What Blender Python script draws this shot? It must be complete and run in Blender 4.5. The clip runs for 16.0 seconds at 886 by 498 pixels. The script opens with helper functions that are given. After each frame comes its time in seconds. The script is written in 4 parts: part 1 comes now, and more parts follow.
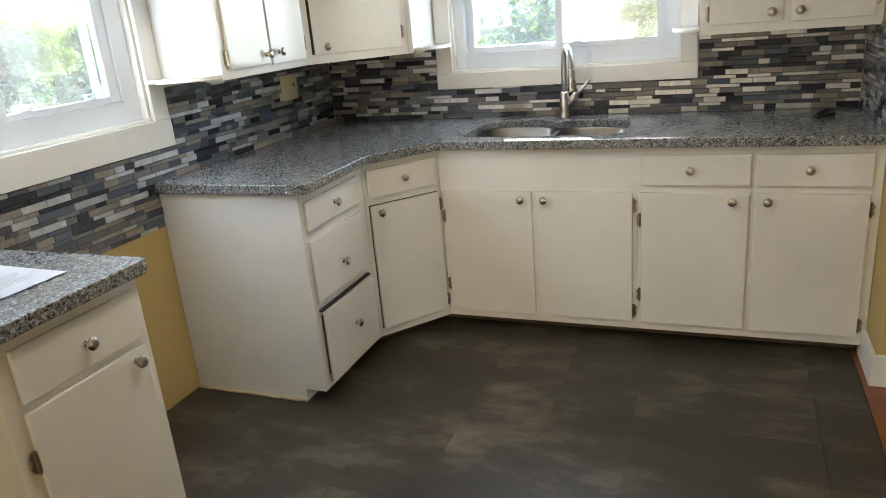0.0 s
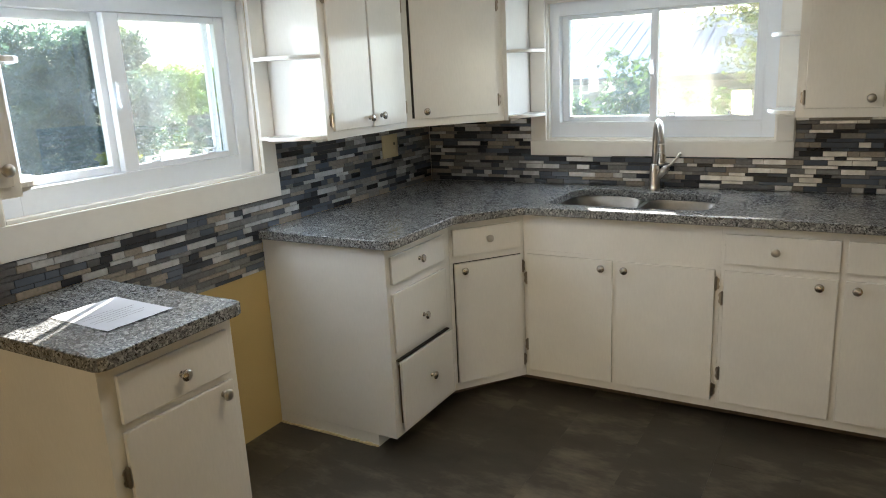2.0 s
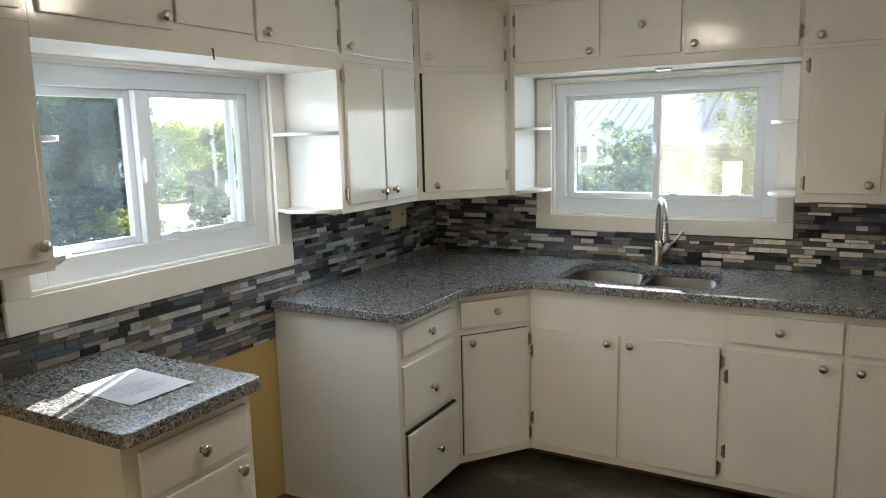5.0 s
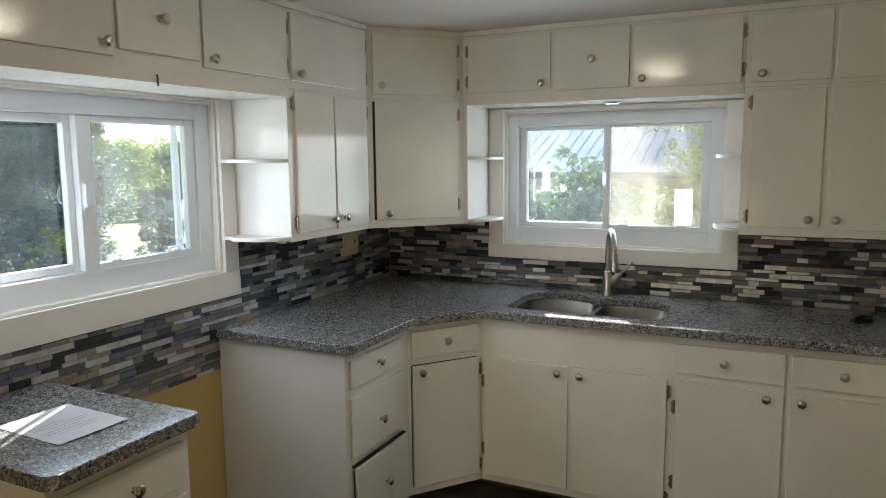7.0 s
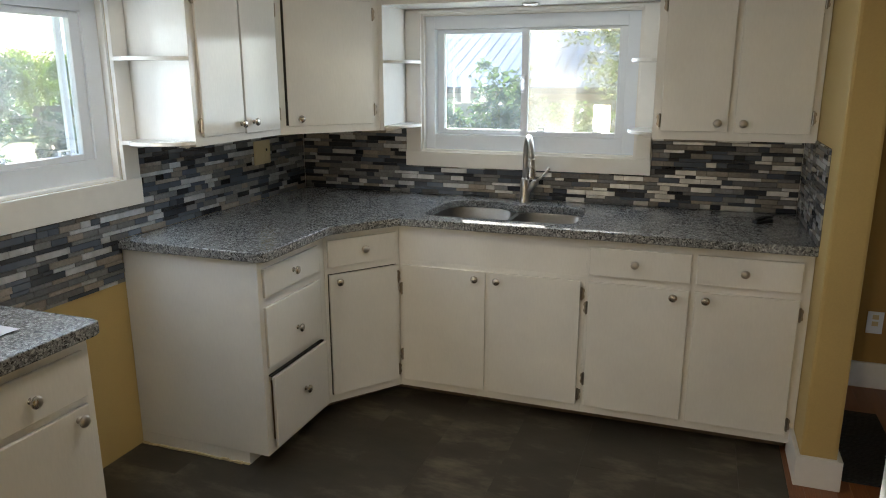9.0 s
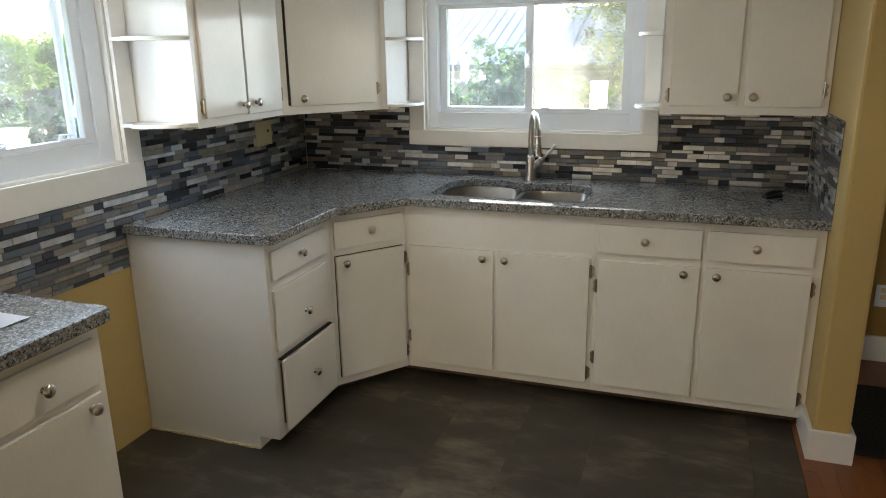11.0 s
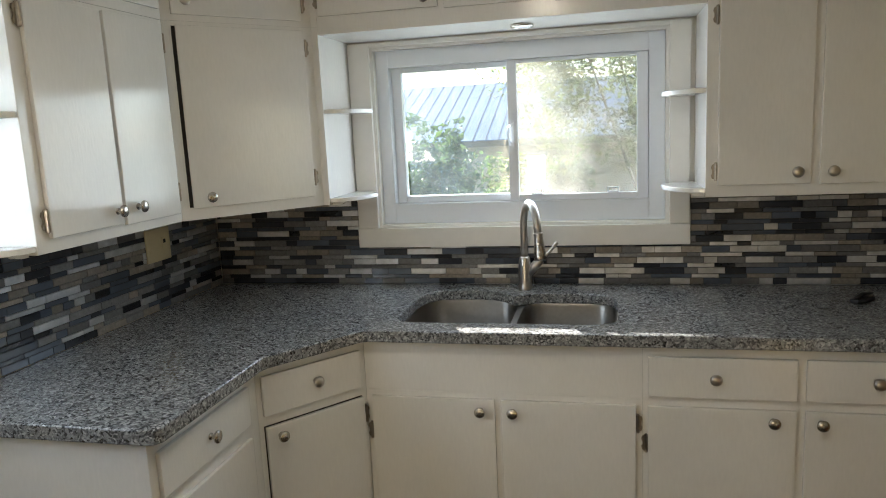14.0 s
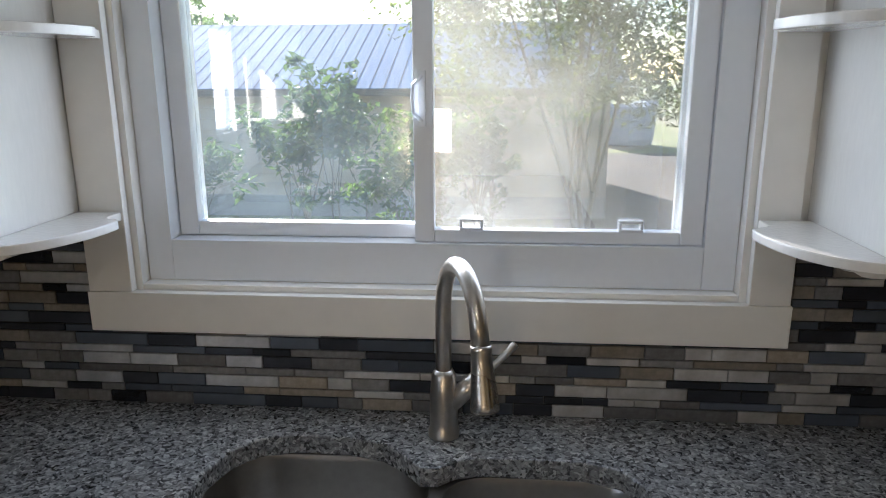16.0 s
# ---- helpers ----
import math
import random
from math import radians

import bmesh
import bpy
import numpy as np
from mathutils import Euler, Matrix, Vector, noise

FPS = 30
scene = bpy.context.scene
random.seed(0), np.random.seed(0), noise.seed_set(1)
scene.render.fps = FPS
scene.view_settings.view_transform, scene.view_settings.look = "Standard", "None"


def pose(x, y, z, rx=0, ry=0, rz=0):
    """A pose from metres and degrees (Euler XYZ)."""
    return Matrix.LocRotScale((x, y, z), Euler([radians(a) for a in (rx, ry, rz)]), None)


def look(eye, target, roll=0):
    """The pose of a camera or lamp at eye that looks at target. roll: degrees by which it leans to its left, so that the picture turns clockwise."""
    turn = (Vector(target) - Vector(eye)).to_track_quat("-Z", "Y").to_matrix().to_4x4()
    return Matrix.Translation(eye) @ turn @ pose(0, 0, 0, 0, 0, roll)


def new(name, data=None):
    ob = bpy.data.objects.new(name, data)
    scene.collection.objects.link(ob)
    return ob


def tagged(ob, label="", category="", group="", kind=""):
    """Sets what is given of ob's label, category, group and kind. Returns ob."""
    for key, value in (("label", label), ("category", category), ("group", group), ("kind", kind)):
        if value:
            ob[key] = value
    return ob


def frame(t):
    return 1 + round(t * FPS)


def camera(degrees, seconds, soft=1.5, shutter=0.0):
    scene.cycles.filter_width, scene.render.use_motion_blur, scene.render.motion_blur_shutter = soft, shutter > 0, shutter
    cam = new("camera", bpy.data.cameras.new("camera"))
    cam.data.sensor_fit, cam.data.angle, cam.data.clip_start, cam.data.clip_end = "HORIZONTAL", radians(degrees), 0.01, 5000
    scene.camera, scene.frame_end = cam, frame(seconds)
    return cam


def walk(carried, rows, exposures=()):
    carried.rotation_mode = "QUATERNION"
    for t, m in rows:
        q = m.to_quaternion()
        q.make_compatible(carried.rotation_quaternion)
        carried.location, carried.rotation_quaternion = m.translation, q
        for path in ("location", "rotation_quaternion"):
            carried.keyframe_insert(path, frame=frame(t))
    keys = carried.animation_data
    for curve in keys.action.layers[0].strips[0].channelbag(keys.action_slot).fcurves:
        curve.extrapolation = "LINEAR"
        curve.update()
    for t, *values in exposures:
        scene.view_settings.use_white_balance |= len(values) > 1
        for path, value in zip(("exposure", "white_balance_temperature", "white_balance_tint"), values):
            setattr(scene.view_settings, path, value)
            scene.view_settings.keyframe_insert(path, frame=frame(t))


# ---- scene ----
cam = camera(64.0, 16.0, soft=1.0)
PATH = [
    (0, (2.09, -3.618, 1.462), (1.368, -1.863, 0.83), -5.0),
    (0.5, (2.109, -3.676, 1.475), (1.347, -1.916, 0.907), -3.5),
    (1, (2.121, -3.718, 1.462), (1.204, -2.049, 0.853), -3.3),
    (1.5, (2.173, -3.698, 1.502), (1.121, -2.115, 0.876), -3.2),
    (2, (2.206, -3.673, 1.53), (1.225, -1.997, 1.051), -2.9),
    (2.5, (2.258, -3.666, 1.557), (1.363, -1.923, 1.157), -2.6),
    (3, (2.229, -3.701, 1.556), (1.455, -1.902, 1.148), -1.5),
    (3.5, (2.213, -3.731, 1.555), (1.462, -1.931, 1.114), -0.9),
    (4, (2.226, -3.729, 1.54), (1.51, -1.958, 0.949), 0.0),
    (4.5, (2.173, -3.727, 1.544), (1.453, -1.949, 0.977), -0.9),
    (5, (2.154, -3.751, 1.606), (1.186, -2.031, 1.288), -1.5),
    (7.5, (2.188, -3.712, 1.635), (1.336, -1.921, 1.375), -0.3),
    (7.8, (2.192, -3.715, 1.63), (1.341, -1.925, 1.357), -0.2),
    (8, (2.193, -3.715, 1.624), (1.343, -1.927, 1.339), -0.9),
    (8.5, (2.214, -3.685, 1.606), (1.467, -1.861, 1.269), -0.9),
    (9, (2.187, -3.669, 1.565), (1.532, -1.842, 1.085), -0.1),
    (9.5, (2.189, -3.659, 1.557), (1.527, -1.853, 1.01), -0.8),
    (12, (1.992, -3.654, 1.561), (1.44, -1.801, 1.05), -1.3),
    (12.5, (1.903, -3.589, 1.526), (1.572, -1.686, 1.01), 2.9),
    (13, (1.844, -3.463, 1.51), (1.424, -1.569, 1.027), -0.2),
    (13.5, (1.78, -3.137, 1.506), (1.215, -1.258, 1.115), -3.7),
    (14, (1.667, -2.78, 1.541), (1.216, -0.861, 1.208), -2.8),
    (14.5, (1.604, -2.432, 1.51), (1.272, -0.49, 1.169), -2.6),
    (15, (1.563, -2.042, 1.525), (1.076, -0.125, 1.223), -2.8),
    (15.5, (1.472, -1.659, 1.509), (1.443, 0.294, 1.075), -3.3),
    (16, (1.459, -1.261, 1.557), (1.289, 0.672, 1.072), -0.3),
]
EXPOSURE = [(0, 3.58, 6250, 10), (0.5, 3.40, 6250, 10), (1, 3.22, 6230, 10), (2, 3.18, 6280, 10), (3, 2.87, 6300, 10), (3.6, 2.83, 6300, 10), (4.2, 2.92, 6300, 10), (5, 3.01, 6330, 10), (7.8, 2.66, 6320, 10), (9.5, 2.97, 6300, 10), (12.5, 3.06, 6330, 10), (14.5, 2.79, 6290, 10), (15.5, 2.58, 6150, 13), (16, 2.43, 6100, 16)]
walk(cam, [(t, look(eye, target, roll)) for t, eye, target, roll in PATH], exposures=EXPOSURE)

# ---- world, sun, large lights ----
SUN_FROM = Vector((-0.315, 0.70, 0.352)).normalized()
world = bpy.data.worlds.new("sky")
scene.world = world
world.use_nodes = True
wn = world.node_tree.nodes
sky = wn.new("ShaderNodeTexSky")
sky.sky_type, sky.sun_disc = "NISHITA", False
sky.dust_density, sky.air_density = 0.3, 1.0
sky.sun_elevation = math.asin(SUN_FROM.z)
sky.sun_rotation = math.atan2(SUN_FROM.x, SUN_FROM.y)
world.node_tree.links.new(sky.outputs[0], wn["Background"].inputs[0])
wn["Background"].inputs[1].default_value = 0.07

sun = new("sun", bpy.data.lights.new("sun", "SUN"))
sun.data.energy, sun.data.angle, sun.data.color = 5.0, radians(0.55), (1.0, 0.93, 0.82)
sun.matrix_world = look((0, 0, 12), Vector((0, 0, 12)) - SUN_FROM)


def window_lamp(name, m, w, h, watts, color=(0.76, 0.88, 1.0)):
    ob = new(name, bpy.data.lights.new(name, "AREA"))
    ob.data.shape, ob.data.size, ob.data.size_y = "RECTANGLE", w, h
    ob.data.energy, ob.data.color = watts, color
    ob.matrix_world = m
    return ob


window_lamp("window_light_back", look((1.32, 0.024, 1.52), (1.32, -1.0, 1.47)), 0.95, 0.50, 0.70)
window_lamp("window_light_left", look((-0.024, -1.97, 1.52), (1.0, -1.97, 1.47)), 0.88, 0.50, 0.85)

# unseen warm lamp added for the base fronts, placed from glints in the panes
window_lamp("window_light_rear", look((0.475, -9.625, 0.68), (1.4, -1.0, 0.7)), 0.29, 0.64, 6.8, (1.0, 0.80, 0.52))
# fill lamp added to brighten the east-facing drawers
window_lamp("window_light_east", look((6.225, -1.75, 1.35), (0.6, -1.3, 0.6)), 1.30, 0.95, 0.8, (1.0, 0.84, 0.60))


# ---- materials ----
def material(name, color, rough=0.5, metal=0.0, grain=40.0, spread=0.06, stain=2.5, stain_amt=0.05, bump=0.1, tint=None, coat=0.0, per_object=0.0):
    """A surface with fine grain, large stains, roughness variation and bump."""
    m = bpy.data.materials.new(name)
    m.use_nodes = True
    n, l = m.node_tree.nodes, m.node_tree.links
    b = n["Principled BSDF"]
    tc = n.new("ShaderNodeTexCoord")
    fine, big = n.new("ShaderNodeTexNoise"), n.new("ShaderNodeTexNoise")
    fine.inputs["Scale"].default_value, fine.inputs["Detail"].default_value = grain, 6
    big.inputs["Scale"].default_value, big.inputs["Detail"].default_value = stain, 5
    geo = n.new("ShaderNodeNewGeometry")
    l.new(tc.outputs["Object"], fine.inputs["Vector"])
    l.new(geo.outputs["Position"], big.inputs["Vector"])
    r1, r2 = n.new("ShaderNodeMapRange"), n.new("ShaderNodeMapRange")
    for r, amt in ((r1, spread), (r2, stain_amt)):
        r.inputs["From Min"].default_value, r.inputs["From Max"].default_value = 0.3, 0.7
        r.inputs["To Min"].default_value, r.inputs["To Max"].default_value = 1 - amt, 1 + amt
    l.new(fine.outputs["Fac"], r1.inputs["Value"])
    l.new(big.outputs["Fac"], r2.inputs["Value"])
    mul = n.new("ShaderNodeMath")
    mul.operation = "MULTIPLY"
    l.new(r1.outputs[0], mul.inputs[0])
    l.new(r2.outputs[0], mul.inputs[1])
    last = mul.outputs[0]
    if per_object:
        oi, r3, mu2 = n.new("ShaderNodeObjectInfo"), n.new("ShaderNodeMapRange"), n.new("ShaderNodeMath")
        r3.inputs["To Min"].default_value, r3.inputs["To Max"].default_value = 1 - per_object, 1 + per_object
        mu2.operation = "MULTIPLY"
        l.new(oi.outputs["Random"], r3.inputs["Value"])
        l.new(last, mu2.inputs[0])
        l.new(r3.outputs[0], mu2.inputs[1])
        last = mu2.outputs[0]
    sc = n.new("ShaderNodeVectorMath")
    sc.operation = "SCALE"
    sc.inputs[0].default_value = color
    l.new(last, sc.inputs["Scale"])
    l.new(sc.outputs[0], b.inputs["Base Color"])
    rr = n.new("ShaderNodeMapRange")
    rr.inputs["To Min"].default_value, rr.inputs["To Max"].default_value = max(rough - 0.07, 0.02), min(rough + 0.08, 1)
    l.new(big.outputs["Fac"], rr.inputs["Value"])
    l.new(rr.outputs[0], b.inputs["Roughness"])
    b.inputs["Metallic"].default_value = metal
    b.inputs["Coat Weight"].default_value = coat
    if bump:
        bp = n.new("ShaderNodeBump")
        bp.inputs["Strength"].default_value, bp.inputs["Distance"].default_value = bump, 0.004
        l.new(fine.outputs["Fac"], bp.inputs["Height"])
        l.new(bp.outputs[0], b.inputs["Normal"])
    return m


M_CAB = material("gloss_cream_paint", (0.74, 0.725, 0.69), 0.10, grain=130, spread=0.02, stain=3, stain_amt=0.05, bump=0.11)
# brush strokes run up and down the painted fronts
cn, cl = M_CAB.node_tree.nodes, M_CAB.node_tree.links
strokes = cn.new("ShaderNodeMapping")
strokes.inputs["Scale"].default_value = (1.0, 0.22, 1.0)
cl.new(cn["Texture Coordinate"].outputs["Object"], strokes.inputs[0])
cl.new(strokes.outputs[0], cn["Noise Texture"].inputs["Vector"])
M_TRIM = material("white_trim_paint", (0.78, 0.77, 0.74), 0.35, grain=25, spread=0.02, stain_amt=0.03, bump=0.06)
M_VINYL = material("white_vinyl", (0.78, 0.835, 0.91), 0.35, grain=60, spread=0.01, stain_amt=0.02, bump=0.0)
M_YELLOW = material("golden_wall_paint", (0.49, 0.355, 0.135), 0.55, grain=160, spread=0.03, stain=1.5, stain_amt=0.07, bump=0.15)
M_OCHRE = material("ochre_wall_paint", (0.32, 0.185, 0.047), 0.6, grain=160, spread=0.03, stain=1.5, stain_amt=0.07, bump=0.15)
M_CEIL = material("ceiling_paint", (0.78, 0.76, 0.72), 0.8, grain=120, spread=0.02, stain_amt=0.03, bump=0.25)
M_PLASTER = material("plain_plaster", (0.78, 0.74, 0.64), 0.7, grain=120, spread=0.03, stain_amt=0.05, bump=0.15)
M_NICKEL = material("brushed_nickel", (0.54, 0.505, 0.46), 0.27, 1.0, grain=90, spread=0.06, stain_amt=0.05, bump=0.02)
# browner, darker nickel: the shadow on the hinges is put into the colour
M_HINGE = material("shaded_nickel", (0.34, 0.30, 0.25), 0.32, 1.0, grain=90, spread=0.15, stain_amt=0.1, bump=0.02)
M_STEEL = material("satin_steel", (0.31, 0.295, 0.275), 0.32, 1.0, grain=70, spread=0.05, stain=8, stain_amt=0.08, bump=0.015)
# near-black that stands in for the shade inside gaps and slots
M_DARK = material("gap_shade_black", (0.02, 0.018, 0.015), 0.9, grain=30, bump=0.0)
M_KICK = material("dark_brown_matt", (0.10, 0.07, 0.045), 0.8, grain=30, spread=0.25, bump=0.2)
M_BLACK = material("black_plastic", (0.012, 0.012, 0.013), 0.35, grain=80, bump=0.05)
M_PAPER = material("white_paper", (0.62, 0.63, 0.67), 0.7, grain=200, spread=0.01, bump=0.03)
M_INK = material("grey_print", (0.30, 0.30, 0.33), 0.8, bump=0.0)
M_BEIGE = material("beige_plate", (0.60, 0.50, 0.30), 0.35, grain=80, spread=0.02, bump=0.0)
M_GROUT = material("dark_grout", (0.10, 0.095, 0.09), 0.9, grain=200, spread=0.15, bump=0.2)
M_SEAM = material("dark_floor_seam", (0.035, 0.03, 0.025), 0.8, grain=80, spread=0.2, bump=0.1)
M_MAT = material("black_rubber_mat", (0.014, 0.014, 0.015), 0.85, grain=220, spread=0.3, bump=0.6)
T_BLACK = material("tile_black_glass", (0.024, 0.027, 0.034), 0.10, grain=30, spread=0.2, bump=0.0, per_object=0.5)
T_NAVY = material("tile_slate_glass", (0.075, 0.090, 0.115), 0.10, grain=30, spread=0.1, bump=0.0, per_object=0.35)
T_GREY = material("tile_grey_stone", (0.135, 0.135, 0.138), 0.45, grain=90, spread=0.22, stain_amt=0.1, bump=0.2, per_object=0.35)
T_TAN = material("tile_taupe_stone", (0.225, 0.198, 0.165), 0.5, grain=90, spread=0.2, stain_amt=0.1, bump=0.2, per_object=0.28)
T_ALU = material("tile_brushed_aluminium", (0.48, 0.485, 0.49), 0.42, 0.7, grain=60, spread=0.12, stain=12, stain_amt=0.18, bump=0.03, per_object=0.12)


def glass_material():
    m = bpy.data.materials.new("window_glass")
    m.use_nodes = True
    n, l = m.node_tree.nodes, m.node_tree.links
    n.remove(n["Principled BSDF"])
    t, g, mix, lw, mr, pw = (n.new("ShaderNode" + k) for k in ("BsdfTransparent", "BsdfGlossy", "MixShader", "LayerWeight", "MapRange", "Math"))
    t.inputs[0].default_value = (0.95, 0.97, 0.98, 1)
    g.inputs["Roughness"].default_value = 0.015
    lw.inputs["Blend"].default_value = 0.5
    pw.operation, pw.inputs[1].default_value = "POWER", 4.0
    mr.inputs["To Min"].default_value, mr.inputs["To Max"].default_value = 0.13, 0.9
    l.new(lw.outputs["Facing"], pw.inputs[0])
    l.new(pw.outputs[0], mr.inputs["Value"])
    l.new(mr.outputs[0], mix.inputs[0])
    # a film of dried dirt the sun shines through; blue haze is in its colour
    dirt, film, smear, amount = (n.new("ShaderNode" + k) for k in ("BsdfTranslucent", "MixShader", "TexNoise", "MapRange"))
    dirt.inputs[0].default_value = (0.62, 0.82, 1.0, 1)
    smear.inputs["Scale"].default_value, smear.inputs["Detail"].default_value, smear.inputs["Roughness"].default_value = 9, 8, 0.7
    l.new(n.new("ShaderNodeTexCoord").outputs["Object"], smear.inputs["Vector"])
    amount.inputs["From Min"].default_value, amount.inputs["From Max"].default_value = 0.3, 0.7
    amount.inputs["To Min"].default_value, amount.inputs["To Max"].default_value = 0.008, 0.030
    l.new(smear.outputs["Fac"], amount.inputs["Value"])
    l.new(amount.outputs[0], film.inputs[0])
    l.new(t.outputs[0], film.inputs[1])
    l.new(dirt.outputs[0], film.inputs[2])
    l.new(film.outputs[0], mix.inputs[1])
    l.new(g.outputs[0], mix.inputs[2])
    l.new(mix.outputs[0], n["Material Output"].inputs[0])
    return m


M_GLASS = glass_material()


def screen_material(name, cover):
    """A partly open sheet for insect mesh; its pale warm tone also paints haze."""
    m = bpy.data.materials.new(name)
    m.use_nodes = True
    n, l = m.node_tree.nodes, m.node_tree.links
    n.remove(n["Principled BSDF"])
    t, d, tr, m1, m2 = (n.new("ShaderNode" + k) for k in ("BsdfTransparent", "BsdfDiffuse", "BsdfTranslucent", "MixShader", "MixShader"))
    d.inputs[0].default_value = tr.inputs[0].default_value = (0.58, 0.55, 0.50, 1)
    m1.inputs[0].default_value, m2.inputs[0].default_value = 0.4, cover
    l.new(d.outputs[0], m1.inputs[1])
    l.new(tr.outputs[0], m1.inputs[2])
    l.new(t.outputs[0], m2.inputs[1])
    l.new(m1.outputs[0], m2.inputs[2])
    l.new(m2.outputs[0], n["Material Output"].inputs[0])
    return m


M_SCREEN = screen_material("insect_mesh", 0.20)
# added to haze the stove window's pane; no mesh is known there
M_HAZE_SHEET = screen_material("thin_haze_sheet", 0.08)


def granite():
    m = bpy.data.materials.new("speckled_granite")
    m.use_nodes = True
    n, l = m.node_tree.nodes, m.node_tree.links
    b = n["Principled BSDF"]
    tc = n.new("ShaderNodeTexCoord")
    warp = n.new("ShaderNodeTexNoise")
    warp.inputs["Scale"].default_value, warp.inputs["Detail"].default_value = 55, 3
    add = n.new("ShaderNodeMixRGB")
    add.blend_type, add.inputs[0].default_value = "LINEAR_LIGHT", 0.012
    l.new(tc.outputs["Object"], warp.inputs["Vector"])
    l.new(tc.outputs["Object"], add.inputs[1])
    l.new(warp.outputs["Color"], add.inputs[2])

    def cells(scale, stops):
        v, r = n.new("ShaderNodeTexVoronoi"), n.new("ShaderNodeValToRGB")
        v.inputs["Scale"].default_value = scale
        l.new(add.outputs[0], v.inputs["Vector"])
        sep = n.new("ShaderNodeSeparateColor")
        l.new(v.outputs["Color"], sep.inputs[0])
        l.new(sep.outputs[0], r.inputs[0])
        r.color_ramp.interpolation = "CONSTANT"
        e = r.color_ramp.elements
        e[0].position, e[0].color = 0, (*stops[0][1], 1)
        e[1].position, e[1].color = stops[1][0], (*stops[1][1], 1)
        for p, c in stops[2:]:
            e.new(p).color = (*c, 1)
        return r.outputs[0]

    big = cells(172, [(0, (0.010, 0.010, 0.012)), (0.14, (0.065, 0.067, 0.070)), (0.26, (0.160, 0.162, 0.167)), (0.56, (0.265, 0.275, 0.278)), (0.86, (0.43, 0.44, 0.435))])
    small = cells(380, [(0, (0.018, 0.018, 0.02)), (0.2, (0.115, 0.118, 0.122)), (0.5, (0.24, 0.247, 0.25)), (0.86, (0.44, 0.45, 0.445))])
    mix = n.new("ShaderNodeMixRGB")
    mix.inputs[0].default_value = 0.25
    l.new(big, mix.inputs[1])
    l.new(small, mix.inputs[2])
    l.new(mix.outputs[0], b.inputs["Base Color"])
    b.inputs["Roughness"].default_value = 0.15
    return m


M_GRANITE = granite()


def floor_tile_material():
    """Cloudy slate print: soft light smears over dark brown-grey, each tile its own tone."""
    m = material("dark_slate_vinyl", (0.046, 0.040, 0.033), 0.46, grain=60, spread=0.1, stain_amt=0.1, bump=0.06)
    n, l = m.node_tree.nodes, m.node_tree.links
    b = n["Principled BSDF"]
    tc, oi, add, mp, cl = (n.new("ShaderNode" + k) for k in ("TexCoord", "ObjectInfo", "VectorMath", "Mapping", "TexNoise"))
    mul = n.new("ShaderNodeMath")
    mul.operation, mul.inputs[1].default_value = "MULTIPLY", 0.06
    l.new(oi.outputs["Random"], mul.inputs[0])
    l.new(n.new("ShaderNodeNewGeometry").outputs["Position"], add.inputs[0])
    l.new(mul.outputs[0], add.inputs[1])
    mp.inputs["Rotation"].default_value, mp.inputs["Scale"].default_value = (0, 0, 0.6), (1, 2.2, 1)
    l.new(add.outputs[0], mp.inputs[0])
    l.new(mp.outputs[0], cl.inputs["Vector"])
    cl.inputs["Scale"].default_value, cl.inputs["Detail"].default_value, cl.inputs["Roughness"].default_value = 1.9, 9, 0.66
    tone, sm, rp = n.new("ShaderNodeMapRange"), n.new("ShaderNodeMath"), n.new("ShaderNodeValToRGB")
    tone.inputs["To Min"].default_value, tone.inputs["To Max"].default_value = -0.035, 0.035
    l.new(oi.outputs["Random"], tone.inputs["Value"])
    l.new(cl.outputs["Fac"], sm.inputs[0])
    l.new(tone.outputs[0], sm.inputs[1])
    l.new(sm.outputs[0], rp.inputs[0])
    e = rp.color_ramp.elements
    e[0].position, e[0].color = 0.32, (0.026, 0.022, 0.016, 1)
    e[1].position, e[1].color = 0.52, (0.044, 0.037, 0.027, 1)
    e.new(0.68).color = (0.145, 0.121, 0.088, 1)
    l.new(rp.outputs[0], b.inputs["Base Color"])
    return m


M_FLOOR = floor_tile_material()


def wood_material(name, color, dark):
    m = material(name, color, 0.32, grain=20, bump=0.05, per_object=0.25)
    n, l = m.node_tree.nodes, m.node_tree.links
    w = n.new("ShaderNodeTexNoise")
    mp = n.new("ShaderNodeMapping")
    mp.inputs["Scale"].default_value = (60, 2.5, 2.5)
    tc = n.new("ShaderNodeTexCoord")
    l.new(tc.outputs["Object"], mp.inputs[0])
    l.new(mp.outputs[0], w.inputs["Vector"])
    mix = n.new("ShaderNodeMixRGB")
    old = n["Principled BSDF"].inputs["Base Color"].links[0].from_socket
    mix.inputs[2].default_value = (*dark, 1)
    l.new(w.outputs["Fac"], mix.inputs[0])
    l.new(old, mix.inputs[1])
    l.new(mix.outputs[0], n["Principled BSDF"].inputs["Base Color"])
    return m


M_WOOD = wood_material("red_oak_floor", (0.30, 0.11, 0.04), (0.12, 0.04, 0.015))


# ---- building helpers ----
def mesh_of(name, bm, mat, smooth=False):
    bmesh.ops.recalc_face_normals(bm, faces=bm.faces)
    me = bpy.data.meshes.new(name)
    bm.to_mesh(me)
    bm.free()
    me.materials.append(mat)
    if smooth:
        me.shade_smooth()
    return me


def part(name, bm, mat, parent=None, label="", smooth=False):
    ob = new(name, bm if isinstance(bm, bpy.types.Mesh) else mesh_of(name, bm, mat, smooth))
    ob.parent = parent
    return tagged(ob, label)


def structure(name, bm, mat, label):
    return tagged(part(name, bm, mat), label, kind="structure")


